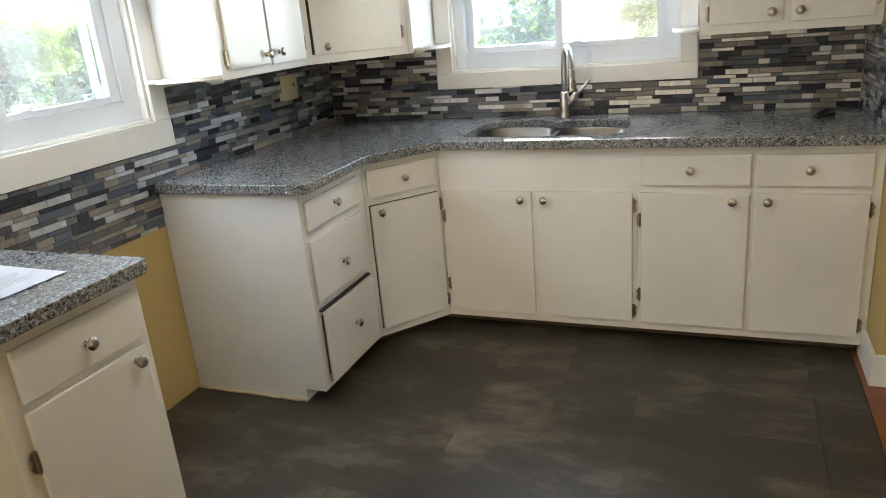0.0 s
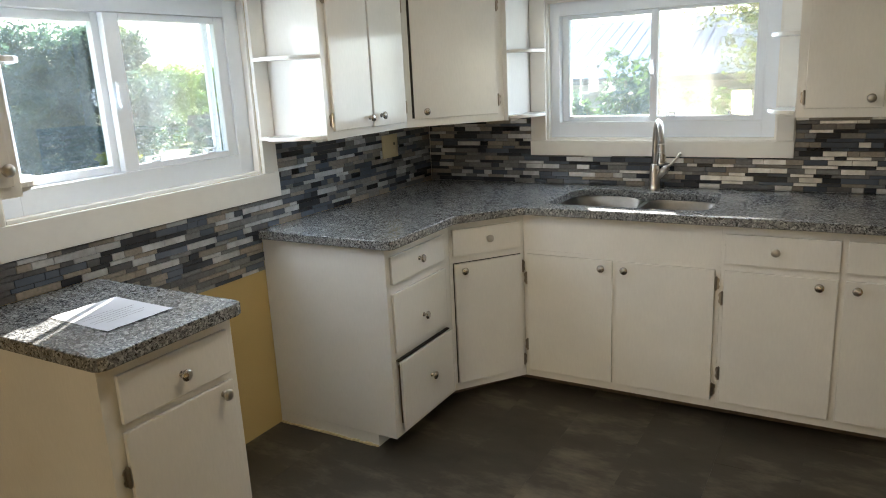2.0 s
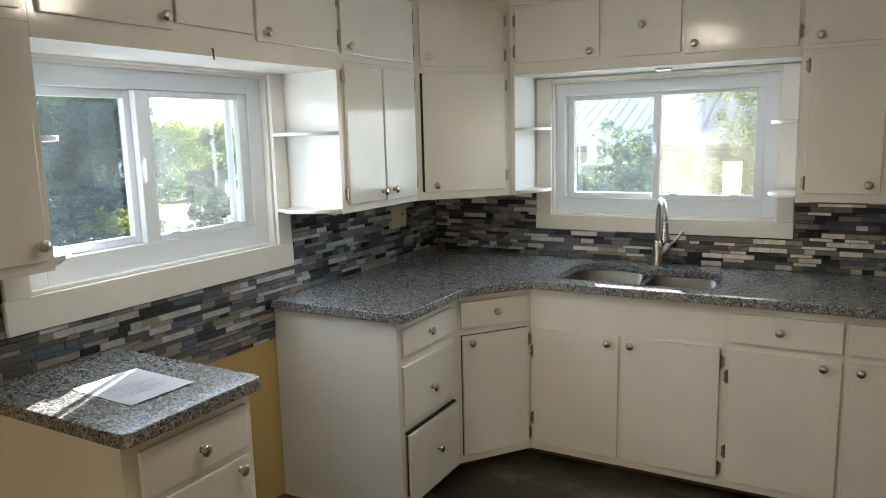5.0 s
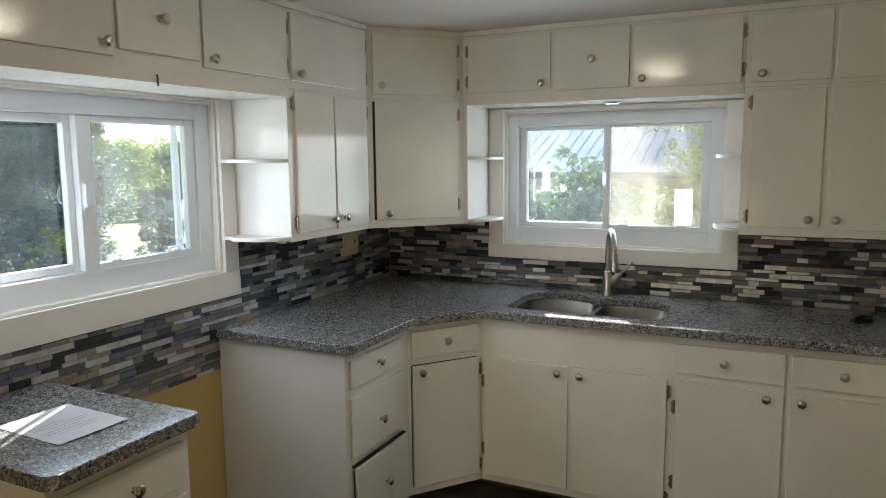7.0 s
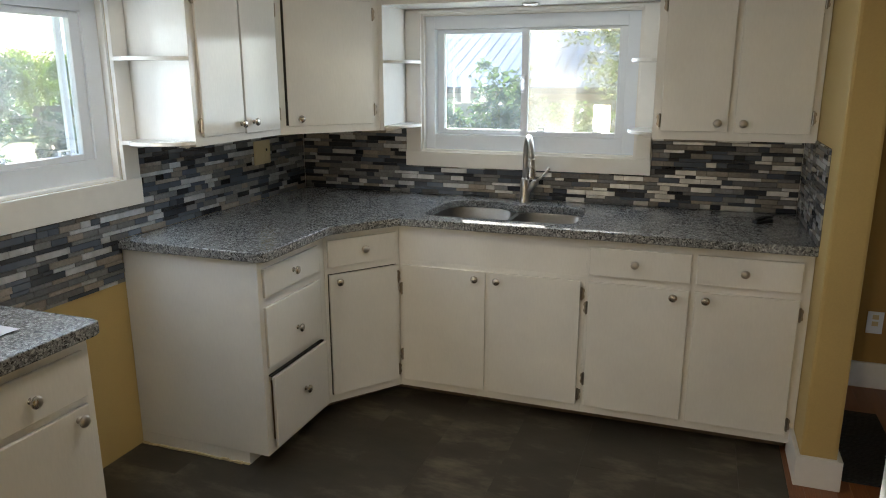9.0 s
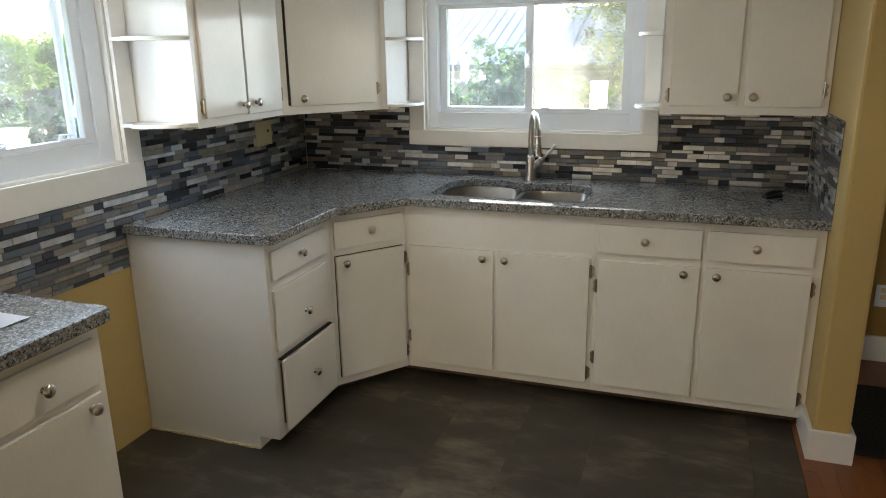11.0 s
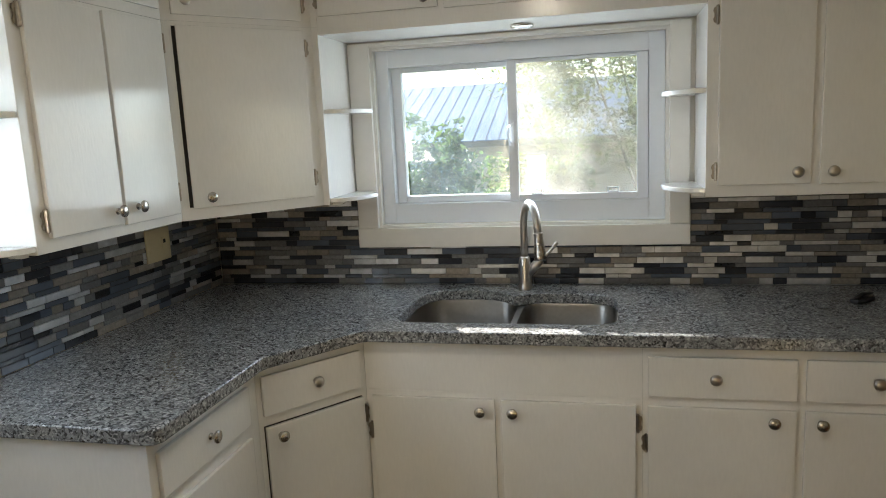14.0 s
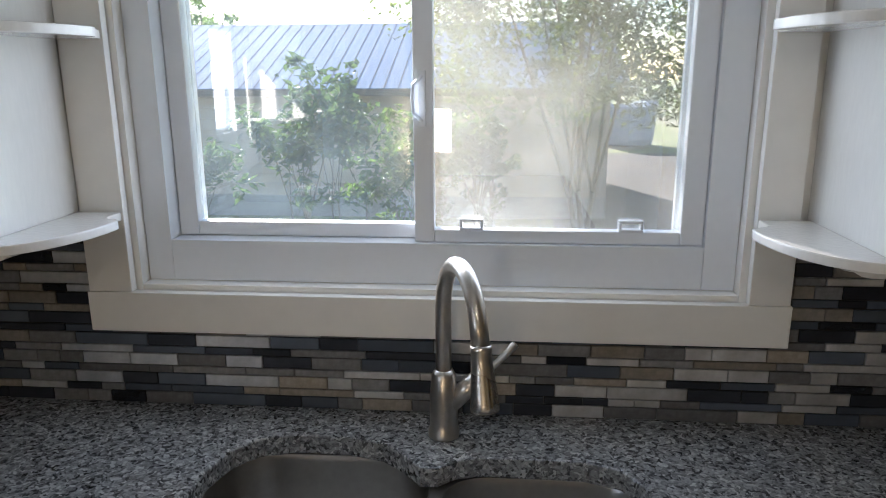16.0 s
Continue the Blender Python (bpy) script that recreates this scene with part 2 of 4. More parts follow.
def thing(name, m, label, category, group=""):
    ob = new(name)
    ob.matrix_world = m
    ob.empty_display_size = 0.05
    return tagged(ob, label, category, group)


def box(bm, x0, x1, y0, y1, z0, z1, bevel=0.0):
    vs = [bm.verts.new((x, y, z)) for x in (x0, x1) for y in (y0, y1) for z in (z0, z1)]
    fs = [bm.faces.new([vs[i] for i in q]) for q in ((0, 1, 3, 2), (4, 6, 7, 5), (0, 4, 5, 1), (2, 3, 7, 6), (0, 2, 6, 4), (1, 5, 7, 3))]
    if bevel:
        bmesh.ops.bevel(bm, geom=list({e for f in fs for e in f.edges}), offset=bevel, segments=2, profile=0.6, affect="EDGES")
    return bm


def boxes(*many, bevel=0.0):
    bm = bmesh.new()
    for b in many:
        box(bm, *b, bevel=bevel)
    return bm


def prism(points, z0, z1, bevel=0.0):
    bm = bmesh.new()
    f = bm.faces.new([bm.verts.new((x, y, z0)) for x, y in points])
    r = bmesh.ops.extrude_face_region(bm, geom=[f])
    bmesh.ops.translate(bm, vec=(0, 0, z1 - z0), verts=[v for v in r["geom"] if isinstance(v, bmesh.types.BMVert)])
    if bevel:
        bmesh.ops.bevel(bm, geom=list(bm.edges), offset=bevel, segments=2, profile=0.6, affect="EDGES")
    return bm


def lathe(bm, profile, m=Matrix(), steps=20):
    """Turns (radius, height) pairs round z."""
    rings = []
    for r, h in profile:
        if r < 1e-6:
            rings.append([bm.verts.new(m @ Vector((0, 0, h)))])
        else:
            rings.append([bm.verts.new(m @ Vector((r * math.cos(a), r * math.sin(a), h))) for a in (2 * math.pi * k / steps for k in range(steps))])
    for a, b in zip(rings, rings[1:]):
        for k in range(steps):
            q = [a[k % len(a)], a[(k + 1) % len(a)], b[(k + 1) % len(b)], b[k % len(b)]]
            q = [v for i, v in enumerate(q) if v not in q[:i]]
            if len(q) > 2:
                bm.faces.new(q)
    return bm


def tube(bm, path, radii, steps=14, cap=True):
    """A round bar along points, with a radius at each."""
    path = [Vector(p) for p in path]
    rings, up = [], None
    for i, p in enumerate(path):
        d = (path[min(i + 1, len(path) - 1)] - path[max(i - 1, 0)]).normalized()
        up = (up - d * up.dot(d)).normalized() if up else d.orthogonal().normalized()
        side = d.cross(up)
        rings.append([bm.verts.new(p + radii[i] * (math.cos(a) * up + math.sin(a) * side)) for a in (2 * math.pi * k / steps for k in range(steps))])
    for a, b in zip(rings, rings[1:]):
        for k in range(steps):
            bm.faces.new((a[k], a[(k + 1) % steps], b[(k + 1) % steps], b[k]))
    if cap:
        bm.faces.new(rings[0][::-1])
        bm.faces.new(rings[-1])
    return bm


def face(x, y, ux, uy):
    """A frame on a wall or cabinet face: local x along it, local y up, local z out into the room."""
    d = Vector((ux, uy, 0)).normalized()
    m = Matrix.Identity(4)
    m.col[0], m.col[1], m.col[2], m.col[3] = (*d, 0), (0, 0, 1, 0), (d.y, -d.x, 0, 0), (x, y, 0, 1)
    return m


# shared meshes of the knobs and hinges
bm = lathe(bmesh.new(), [(0.0085, 0), (0.0085, 0.002), (0.0055, 0.004), (0.005, 0.012), (0.0075, 0.015), (0.0145, 0.0175), (0.0155, 0.0205), (0.0145, 0.0235), (0.0095, 0.0265), (0, 0.0275)])
bmesh.ops.scale(bm, vec=(1.15, 1.15, 1.05), verts=bm.verts)
KNOB = mesh_of("knob", bm, M_NICKEL, True)
bm = bmesh.new()
for sx in (-1, 1):
    outline = [(0.002, -0.026), (0.009, -0.022), (0.011, -0.012), (0.008, -0.006), (0.008, 0.006), (0.011, 0.012), (0.009, 0.022), (0.002, 0.026)]
    vs0 = [bm.verts.new((sx * x, y, 0.0)) for x, y in outline]
    vs1 = [bm.verts.new((sx * x, y, 0.0025)) for x, y in outline]
    bm.faces.new(vs1)
    for k in range(8):
        bm.faces.new((vs0[k], vs0[(k + 1) % 8], vs1[(k + 1) % 8], vs1[k]))
tube(bm, [(0, -0.031, 0.003), (0, -0.028, 0.003), (0, 0.028, 0.003), (0, 0.031, 0.003)], [0.0015, 0.004, 0.004, 0.0015], 8)
bmesh.ops.scale(bm, vec=(1.25, 1.0, 1.9), verts=bm.verts)
HINGE = mesh_of("hinge", bm, M_HINGE)


def front(parent, kind, u0, u1, v0, v1, w=0.0, knob=None, hinges="", ajar=0.0, drop=0.0):
    """A door or drawer front on a cabinet face, with its knob and hinges."""
    bm = boxes((u0, u1, v0, v1, 0.0008, 0.014), bevel=0.0035)
    if ajar:
        bmesh.ops.rotate(bm, cent=(u1, 0, 0), matrix=Matrix.Rotation(-ajar, 3, "Y"), verts=bm.verts)
    ob = part(kind, bm, M_CAB, parent)
    ob.location.z = w
    if knob:
        k = part("knob", KNOB, None, ob, "brushed nickel mushroom knob")
        k.location = (knob[0], knob[1], 0.0138 + ajar * (u1 - knob[0]))
    for side in hinges:
        low, high = (0.058, 0.062) if v1 - v0 < 0.35 else ((0.046, 0.050) if side == "l" else (0.070, 0.060)) if v0 > 1 else ((0.130, 0.122) if side == "l" else (0.050, 0.060))
        for v in (v0 + low, v1 - high):
            h = part("hinge", HINGE, None, ob, "nickel surface hinge")
            h.location = ((u0 - 0.006 if side == "l" else u1 + 0.006), v, 0.002)
    return ob

# ---- the large structure ----
CEIL, GROUND = 2.265, -0.95
WT = 0.14
WB = (0.752, 1.895, 1.150, 1.872)
WL = (-2.522, -1.418, 1.150, 1.872)


def wall_with_hole(name, m, u0, u1, v0, v1, hole, mat, label):
    a, b, c, d = hole
    bm = boxes((u0, a, v0, v1, -WT, 0), (b, u1, v0, v1, -WT, 0), (a, b, v0, c, -WT, 0), (a, b, d, v1, -WT, 0))
    ob = structure(name, bm, mat, label)
    ob.matrix_world = m
    return ob


F_BACK = face(0, 0, 1, 0)
F_LEFT = face(0, 0, 0, 1)
wall_with_hole("wall_north", F_BACK, -WT, 2.656, GROUND, CEIL + 0.2, WB, M_TRIM, "white painted wall round the sink window")
wall_with_hole("wall_west", F_LEFT, -4.2, 0.0, GROUND, CEIL + 0.2, WL, M_YELLOW, "golden yellow painted wall with a window")
structure("wall_stub", boxes((2.657, 2.785, -0.86, 0.375, -0.01, CEIL - 0.001), bevel=0.012), M_YELLOW, "golden yellow painted wall end with rounded corners")
structure("wall_passage", boxes((2.657, 2.785, -4.2, -2.145, -0.01, CEIL - 0.001)), M_YELLOW, "golden yellow wall beside the passage")
structure("trim_passage", boxes((2.621, 2.6565, -2.16, -2.05, 0.0, 2.1), (2.657, 2.785, -2.1445, -2.05, 0.0, 2.1), (2.7855, 2.82, -2.16, -2.05, 0.0, 2.1), (2.657, 2.785, -2.1445, -2.05, 2.1, CEIL - 0.001), bevel=0.003), M_TRIM, "white painted casing of the passage")
structure("wall_dining", boxes((2.7855, 6.2, 0.235, 0.375, GROUND, CEIL)), M_OCHRE, "dark ochre wall of the adjoining room")
F_EAST = face(6.2, 0, 0, -1)
WE = (1.05, 2.45, 0.82, 1.88)
wall_with_hole("wall_east", F_EAST, -0.375, 4.2, GROUND, CEIL, WE, M_OCHRE, "dark ochre end wall of the adjoining room with an added window")
# unseen hall added to carry the rear lamp's light into the kitchen
HALL = -9.6
structure("wall_south", boxes((-WT, 0.0, -4.34, -4.2, GROUND, CEIL), (2.40, 6.34, -4.34, -4.2, GROUND, CEIL), (0.0, 2.40, -4.34, -4.2, 2.06, CEIL)), M_PLASTER, "plain painted wall with a wide opening to the added hall")
structure("wall_hall", boxes((-WT, 0.0, HALL, -4.3405, GROUND, CEIL), (2.40, 2.54, HALL, -4.3405, GROUND, CEIL)), M_PLASTER, "plain painted side walls of the added unseen hall")
F_HALL = face(0, HALL, -1, 0)
WS = (-0.63, -0.32, 0.34, 1.02)
wall_with_hole("wall_hall_end", F_HALL, -2.54, WT, GROUND, CEIL, WS, M_PLASTER, "plain painted end wall of the added hall with its small window")
structure("ceiling_hall", boxes((-WT, 2.54, HALL - WT, -4.3405, CEIL, CEIL + 0.15)), M_CEIL, "off-white painted ceiling of the added hall")
structure("floor_hall", boxes((0.0, 2.40, HALL, -4.2005, -0.3, -0.003)), M_KICK, "dull dark floor of the added hall")
structure("ceiling", boxes((-WT, 6.34, -4.34, 0.375, CEIL, CEIL + 0.15)), M_CEIL, "off-white painted ceiling")
floor = structure("floor", boxes((-WT, 2.617, -4.2, 0, -0.3, -0.004)), M_SEAM, "dark grey slate-look vinyl tile kitchen floor")
wood_floor = structure("wood_floor", boxes((2.617, 6.2, -4.2, 0.235, -0.3, -0.004)), M_SEAM, "red-brown oak strip floor of the adjoining room")

base = lambda x0, x1, y0, y1, h=0.118: (x0, x1, y0, y1, 0.0, h)
structure("baseboard_dining", boxes((2.80, 6.2, 0.217, 0.2345, 0.0, 0.135), bevel=0.004), M_TRIM, "white painted baseboard")
structure("baseboard_stub", boxes((2.638, 2.656, -0.862, -0.60, 0.0, 0.125), (2.638, 2.803, -0.880, -0.8605, 0.0, 0.125), (2.7855, 2.803, -0.862, 0.216, 0.0, 0.125), bevel=0.003), M_TRIM, "white painted baseboard round the wall end")
structure("baseboard_west", boxes((0.0, 0.016, -4.2, -2.72, 0.0, 0.12), bevel=0.003), M_TRIM, "white painted baseboard")


# ---- windows ----
def window(name, m, op, casing, inner, left_glass, right_glass, label, mesh):
    u0, u1, v0, v1 = op
    c0, c1, cb = casing
    w = tagged(new(name), label, kind="structure")
    w.matrix_world = m
    part("casing", boxes((c0, c1, cb, v0, 0.0015, 0.021), bevel=0.002), M_TRIM, w, "flat white painted casing board")
    part("casing", boxes((c0 + 0.004, u0, v0 + 0.0008, 1.888, 0.0015, 0.020), bevel=0.002), M_TRIM, w)
    part("casing", boxes((u1, c1 - 0.004, v0 + 0.0008, 1.888, 0.0015, 0.020), bevel=0.002), M_TRIM, w)
    part("casing", boxes((u0 + 0.0005, u1 - 0.0005, v1, 1.888, 0.0015, 0.020), bevel=0.002), M_TRIM, w)
    part("jamb", boxes((u0, u0 + 0.012, v0, v1, -0.139, 0.0), (u1 - 0.012, u1, v0, v1, -0.139, 0.0), (u0 + 0.0125, u1 - 0.0125, v1 - 0.012, v1, -0.139, 0.0)), M_TRIM, w)
    part("window_sill", boxes((u0 + 0.0125, u1 - 0.0125, v0, v0 + 0.012, -0.139, 0.0), bevel=0.002), M_TRIM, w, "white painted sill")
    a, b, c, d = inner
    e = 0.0128
    part("window_frame", boxes((u0 + e, a, v0 + e, v1 - e, -0.11, -0.030), (b, u1 - e, v0 + e, v1 - e, -0.11, -0.030), (a + 0.0005, b - 0.0005, v0 + e, c, -0.11, -0.0302), (a + 0.0005, b - 0.0005, d, v1 - e, -0.11, -0.0302), bevel=0.0006), M_VINYL, w, "wide white vinyl frame")

    def sash(gl, lo, hi, outer, z):
        g0, g1, h0, h1 = gl
        s = part("sash", boxes((lo, g0, c + 0.001, d - 0.001, z - 0.03, z), (g1, hi, c + 0.001, d - 0.001, z - 0.03, z), (g0 + 0.0005, g1 - 0.0005, c + 0.001, h0, z - 0.03, z - 0.0005), (g0 + 0.0005, g1 - 0.0005, h1, d - 0.001, z - 0.03, z - 0.0005), bevel=0.003), M_VINYL, w, "white vinyl sliding sash")
        p = part("pane", boxes((g0 - 0.003, g1 + 0.003, h0 - 0.003, h1 + 0.003, z - 0.018, z - 0.014)), M_GLASS, s, "clear glass pane")
        p.visible_shadow = False
        return s

    for u, du in ((left_glass[0], -0.03), (right_glass[1], 0.03)):
        part("outer_track", boxes((min(u + du * 0.1, u + du), max(u + du * 0.1, u + du), c + 0.001, d - 0.001, -0.128, -0.1105), bevel=0.002), M_VINYL, w, "white vinyl outer track")
    sc = part("insect_screen", boxes((right_glass[0] - 0.01, right_glass[1] + 0.01, right_glass[2] - 0.01, right_glass[3] + 0.01, -0.098, -0.0975)), mesh, w, "thin pale sheet for insect mesh and haze")

    mid = (left_glass[1] + right_glass[0]) / 2
    s1 = sash(left_glass, a + 0.001, mid + 0.012, 0, -0.072)
    s2 = sash(right_glass, mid - 0.018, b - 0.001, 0, -0.040)
    g0, g1, h0, h1 = right_glass
    for u in (g0 + 0.07, g1 - 0.09):
        part("lift_clip", boxes((u - 0.022, u + 0.022, h0 + 0.0005, h0 + 0.005, -0.052, -0.036), (u - 0.022, u + 0.022, h0 + 0.017, h0 + 0.0215, -0.052, -0.036), (u - 0.022, u - 0.017, h0 + 0.0055, h0 + 0.0165, -0.052, -0.036), (u + 0.017, u + 0.022, h0 + 0.0055, h0 + 0.0165, -0.052, -0.036), bevel=0.001), M_VINYL, s2, "small white vent clip")
    lock = boxes((mid - 0.008, mid + 0.006, 1.46, 1.56, -0.0405, -0.034), bevel=0.002)
    tube(lock, [(mid - 0.001, 1.47, -0.034), (mid - 0.014, 1.485, -0.018), (mid - 0.016, 1.51, -0.015), (mid - 0.014, 1.535, -0.018), (mid - 0.001, 1.55, -0.034)], [0.0035] * 5, 8)
    part("latch", lock, M_VINYL, s2, "white curved sash latch")
    return w


window("window_1", F_BACK, WB, (0.662, 1.971, 1.071), (0.815, 1.824, 1.243, 1.793), (0.854, 1.290, 1.272, 1.772), (1.328, 1.782, 1.268, 1.779), "white vinyl sliding window over the sink", M_SCREEN)
window("window_2", F_LEFT, WL, (-2.605, -1.333, 1.042), (-2.437, -1.505, 1.243, 1.793), (-2.395, -2.070, 1.272, 1.762), (-1.985, -1.553, 1.266, 1.768), "white vinyl sliding window over the stove gap", M_HAZE_SHEET)

# opening added for the rear lamp, out of view
rear = tagged(new("added_window_rear"), "added unseen white framed window at the end of the hall", kind="structure")
rear.matrix_world = F_HALL
part("casing", boxes((WS[0] - 0.07, WS[0], WS[2] - 0.07, WS[3] + 0.07, 0.0015, 0.02), (WS[1], WS[1] + 0.07, WS[2] - 0.07, WS[3] + 0.07, 0.0015, 0.02), (WS[0] + 0.0005, WS[1] - 0.0005, WS[3], WS[3] + 0.07, 0.0015, 0.02), (WS[0] + 0.0005, WS[1] - 0.0005, WS[2] - 0.07, WS[2], 0.0015, 0.02), bevel=0.002), M_TRIM, rear)
part("pane", boxes((WS[0] + 0.001, WS[1] - 0.001, WS[2] + 0.001, WS[3] - 0.001, -0.062, -0.056)), M_GLASS, rear, "clear glass pane").visible_shadow = False

# unseen window added to hold the eastern fill lamp
east = tagged(new("added_window_east"), "added unseen white framed window in the adjoining room", kind="structure")
east.matrix_world = F_EAST
part("casing", boxes((WE[0] - 0.09, WE[0], WE[2] - 0.09, WE[3] + 0.09, 0.0015, 0.02), (WE[1], WE[1] + 0.09, WE[2] - 0.09, WE[3] + 0.09, 0.0015, 0.02), (WE[0] + 0.0005, WE[1] - 0.0005, WE[3], WE[3] + 0.09, 0.0015, 0.02), (WE[0] + 0.0005, WE[1] - 0.0005, WE[2] - 0.09, WE[2], 0.0015, 0.02), bevel=0.002), M_TRIM, east)
part("pane", boxes((WE[0] + 0.001, WE[1] - 0.001, WE[2] + 0.001, WE[3] - 0.001, -0.062, -0.056)), M_GLASS, east, "clear glass pane").visible_shadow = False

# ---- base cabinets ----
FZ = 0.055


def cabinet(name, m, label, group, bodies, mat=None):
    t = thing(name, m, label, "cabinet", group)
    for n, bm, mt in bodies:
        part(n, bm, mt, t)
    return t


G_BASE, G_UP, G_TOP = "kitchen base cabinets", "kitchen upper cabinets", "top row cabinets"
# run on the left wall with three drawers; local x is world y from its near end
c = cabinet("base_cabinet", face(0.645, -1.465, 0, 1), "cream painted drawer base cabinet with one sagging drawer", G_BASE, [
    ("body", boxes((0.0, 0.512, FZ, 0.875, -0.642, 0.0), bevel=0.002), M_CAB),
    ("plinth", boxes((0.0005, 0.512, 0.0, FZ - 0.0005, -0.642, -0.095)), M_CAB)])
bm = bmesh.new()
rng = random.Random(12)
for k in range(16):
    a = -0.64 + 0.034 * k
    box(bm, -0.006 - rng.uniform(0, 0.004), 0.001, 0.0, 0.004 + rng.uniform(0, 0.006), a, a + 0.034)
part("caulk", bm, M_BEIGE, c, "rough yellowed caulk along the floor")
front(c, "drawer_front", 0.026, 0.450, 0.722, 0.838, knob=(0.235, 0.784))
front(c, "drawer_front", 0.026, 0.450, 0.430, 0.682, knob=(0.245, 0.530))
d = front(c, "drawer_front", 0.030, 0.455, 0.088, 0.392, w=0.016, knob=(0.257, 0.249))
part("drawer_box", boxes((0.045, 0.44, 0.11, 0.37, -0.30, 0.0005)), M_KICK, d, "dark bare wood drawer side")
# painted shadow: dark strip above the sagging drawer
part("gap_lining", boxes((0.032, 0.452, 0.3925, 0.3985, 0.0005, 0.0165)), M_DARK, c, "dark strip standing in for the shadow above the sagging drawer")
# corner with a slanting face
FA, FB = Vector((0.645, -0.952)), Vector((0.879, -0.647))
FL = (FB - FA).length
c = cabinet("base_cabinet", face(FA.x, FA.y, *(FB - FA)), "cream painted corner base cabinet with a slanting door", G_BASE, [])
inv = c.matrix_world.inverted()
bm = prism([FA, FB, (0.879, -0.003), (0.003, -0.003), (0.003, -0.952)], FZ, 0.875)
bm.transform(inv)
part("body", bm, M_CAB, c)
bm = prism([(0.552, -0.9515), (0.81, -0.565), (0.8785, -0.565), (0.8785, -0.003), (0.003, -0.003), (0.003, -0.9515)], 0, FZ - 0.0005)
bm.transform(inv)
part("plinth", bm, M_KICK, c, "dark brown plinth")
front(c, "drawer_front", 0.014, FL - 0.022, 0.716, 0.842, knob=(FL / 2 + 0.002, 0.785))
front(c, "door", 0.018, FL - 0.016, 0.094, 0.680, knob=(0.062, 0.647), hinges="r")
# shade along two door edges, drawn as thin dark strips
part("gap_lining", boxes((0.0145, 0.0178, 0.094, 0.6835, 0.0005, 0.0032), (0.0179, FL - 0.020, 0.6803, 0.6835, 0.0005, 0.0032)), M_DARK, c, "thin dark strips standing in for the shade round the door")
# sink unit and the unit beside it
c = cabinet("base_cabinet", face(0.880, -0.645, 1, 0), "cream painted sink base cabinet with two doors", G_BASE, [
    ("body", boxes((0.0, 0.888, FZ, 0.70, -0.642, 0.0), (0.0, 0.888, 0.7005, 0.875, -0.05, 0.0)), M_CAB),
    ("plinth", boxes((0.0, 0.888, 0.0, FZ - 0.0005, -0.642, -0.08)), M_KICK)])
front(c, "door", 0.020, 0.432, 0.092, 0.682, knob=(0.386, 0.646), hinges="l")
front(c, "door", 0.452, 0.868, 0.092, 0.682, knob=(0.490, 0.646), hinges="r")
c = cabinet("base_cabinet", face(1.7685, -0.645, 1, 0), "cream painted base cabinet with two drawers and two doors", G_BASE, [
    ("body", boxes((0.0, 0.886, FZ, 0.875, -0.642, 0.0)), M_CAB),
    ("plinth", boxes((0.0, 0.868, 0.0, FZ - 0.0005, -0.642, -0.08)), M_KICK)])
for k, (a, b, kx) in enumerate(((0.015, 0.432, 0.368), (0.455, 0.850, 0.497))):
    front(c, "drawer_front", a, b, 0.712, 0.838, knob=((0.206, 0.638)[k], 0.778))
    front(c, "door", a, b, 0.092, 0.682, knob=(kx, 0.650), hinges="lr"[k])
# the lone unit on the near side of the stove gap
c = cabinet("base_cabinet", face(0.645, -2.715, 0, 1), "cream painted narrow base cabinet beside the stove gap", G_BASE, [
    ("body", boxes((0.0, 0.440, FZ, 0.875, -0.642, 0.0), bevel=0.002), M_CAB),
    ("plinth", boxes((0.0005, 0.440, 0.0, FZ - 0.0005, -0.642, -0.095)), M_CAB)])
front(c, "drawer_front", 0.045, 0.412, 0.705, 0.838, knob=(0.237, 0.768))
front(c, "door", 0.043, 0.412, 0.080, 0.682, knob=(0.370, 0.651), hinges="l")


# ---- countertops, sink and faucet ----
def rounded(x0, x1, y0, y1, r, n=6):
    pts = []
    for cx, cy, a0 in ((x1 - r, y1 - r, 0), (x0 + r, y1 - r, 90), (x0 + r, y0 + r, 180), (x1 - r, y0 + r, 270)):
        pts += [(cx + r * math.cos(radians(a0 + 90 * k / n)), cy + r * math.sin(radians(a0 + 90 * k / n))) for k in range(n + 1)]
    return pts


def slab(outer, holes, z0, z1, bevel):
    bm = bmesh.new()
    edges = []
    for loop in (outer, *holes):
        vs = [bm.verts.new((x, y, z1)) for x, y in loop]
        edges += [bm.edges.new((vs[k], vs[(k + 1) % len(vs)])) for k in range(len(vs))]
    bmesh.ops.triangle_fill(bm, use_beauty=True, use_dissolve=False, edges=edges)
    top = list(bm.faces)
    r = bmesh.ops.extrude_face_region(bm, geom=top, use_keep_orig=True)
    bmesh.ops.translate(bm, vec=(0, 0, z0 - z1), verts=[v for v in r["geom"] if isinstance(v, bmesh.types.BMVert)])
    bmesh.ops.recalc_face_normals(bm, faces=bm.faces)
    if bevel:
        rim = [e for e in bm.edges if len(e.link_faces) == 2 and e.calc_face_angle(0) > 1.2 and abs(e.verts[0].co.z - e.verts[1].co.z) < 1e-5]
        bmesh.ops.bevel(bm, geom=rim, offset=bevel, segments=3, profile=0.5, affect="EDGES")
    return bm


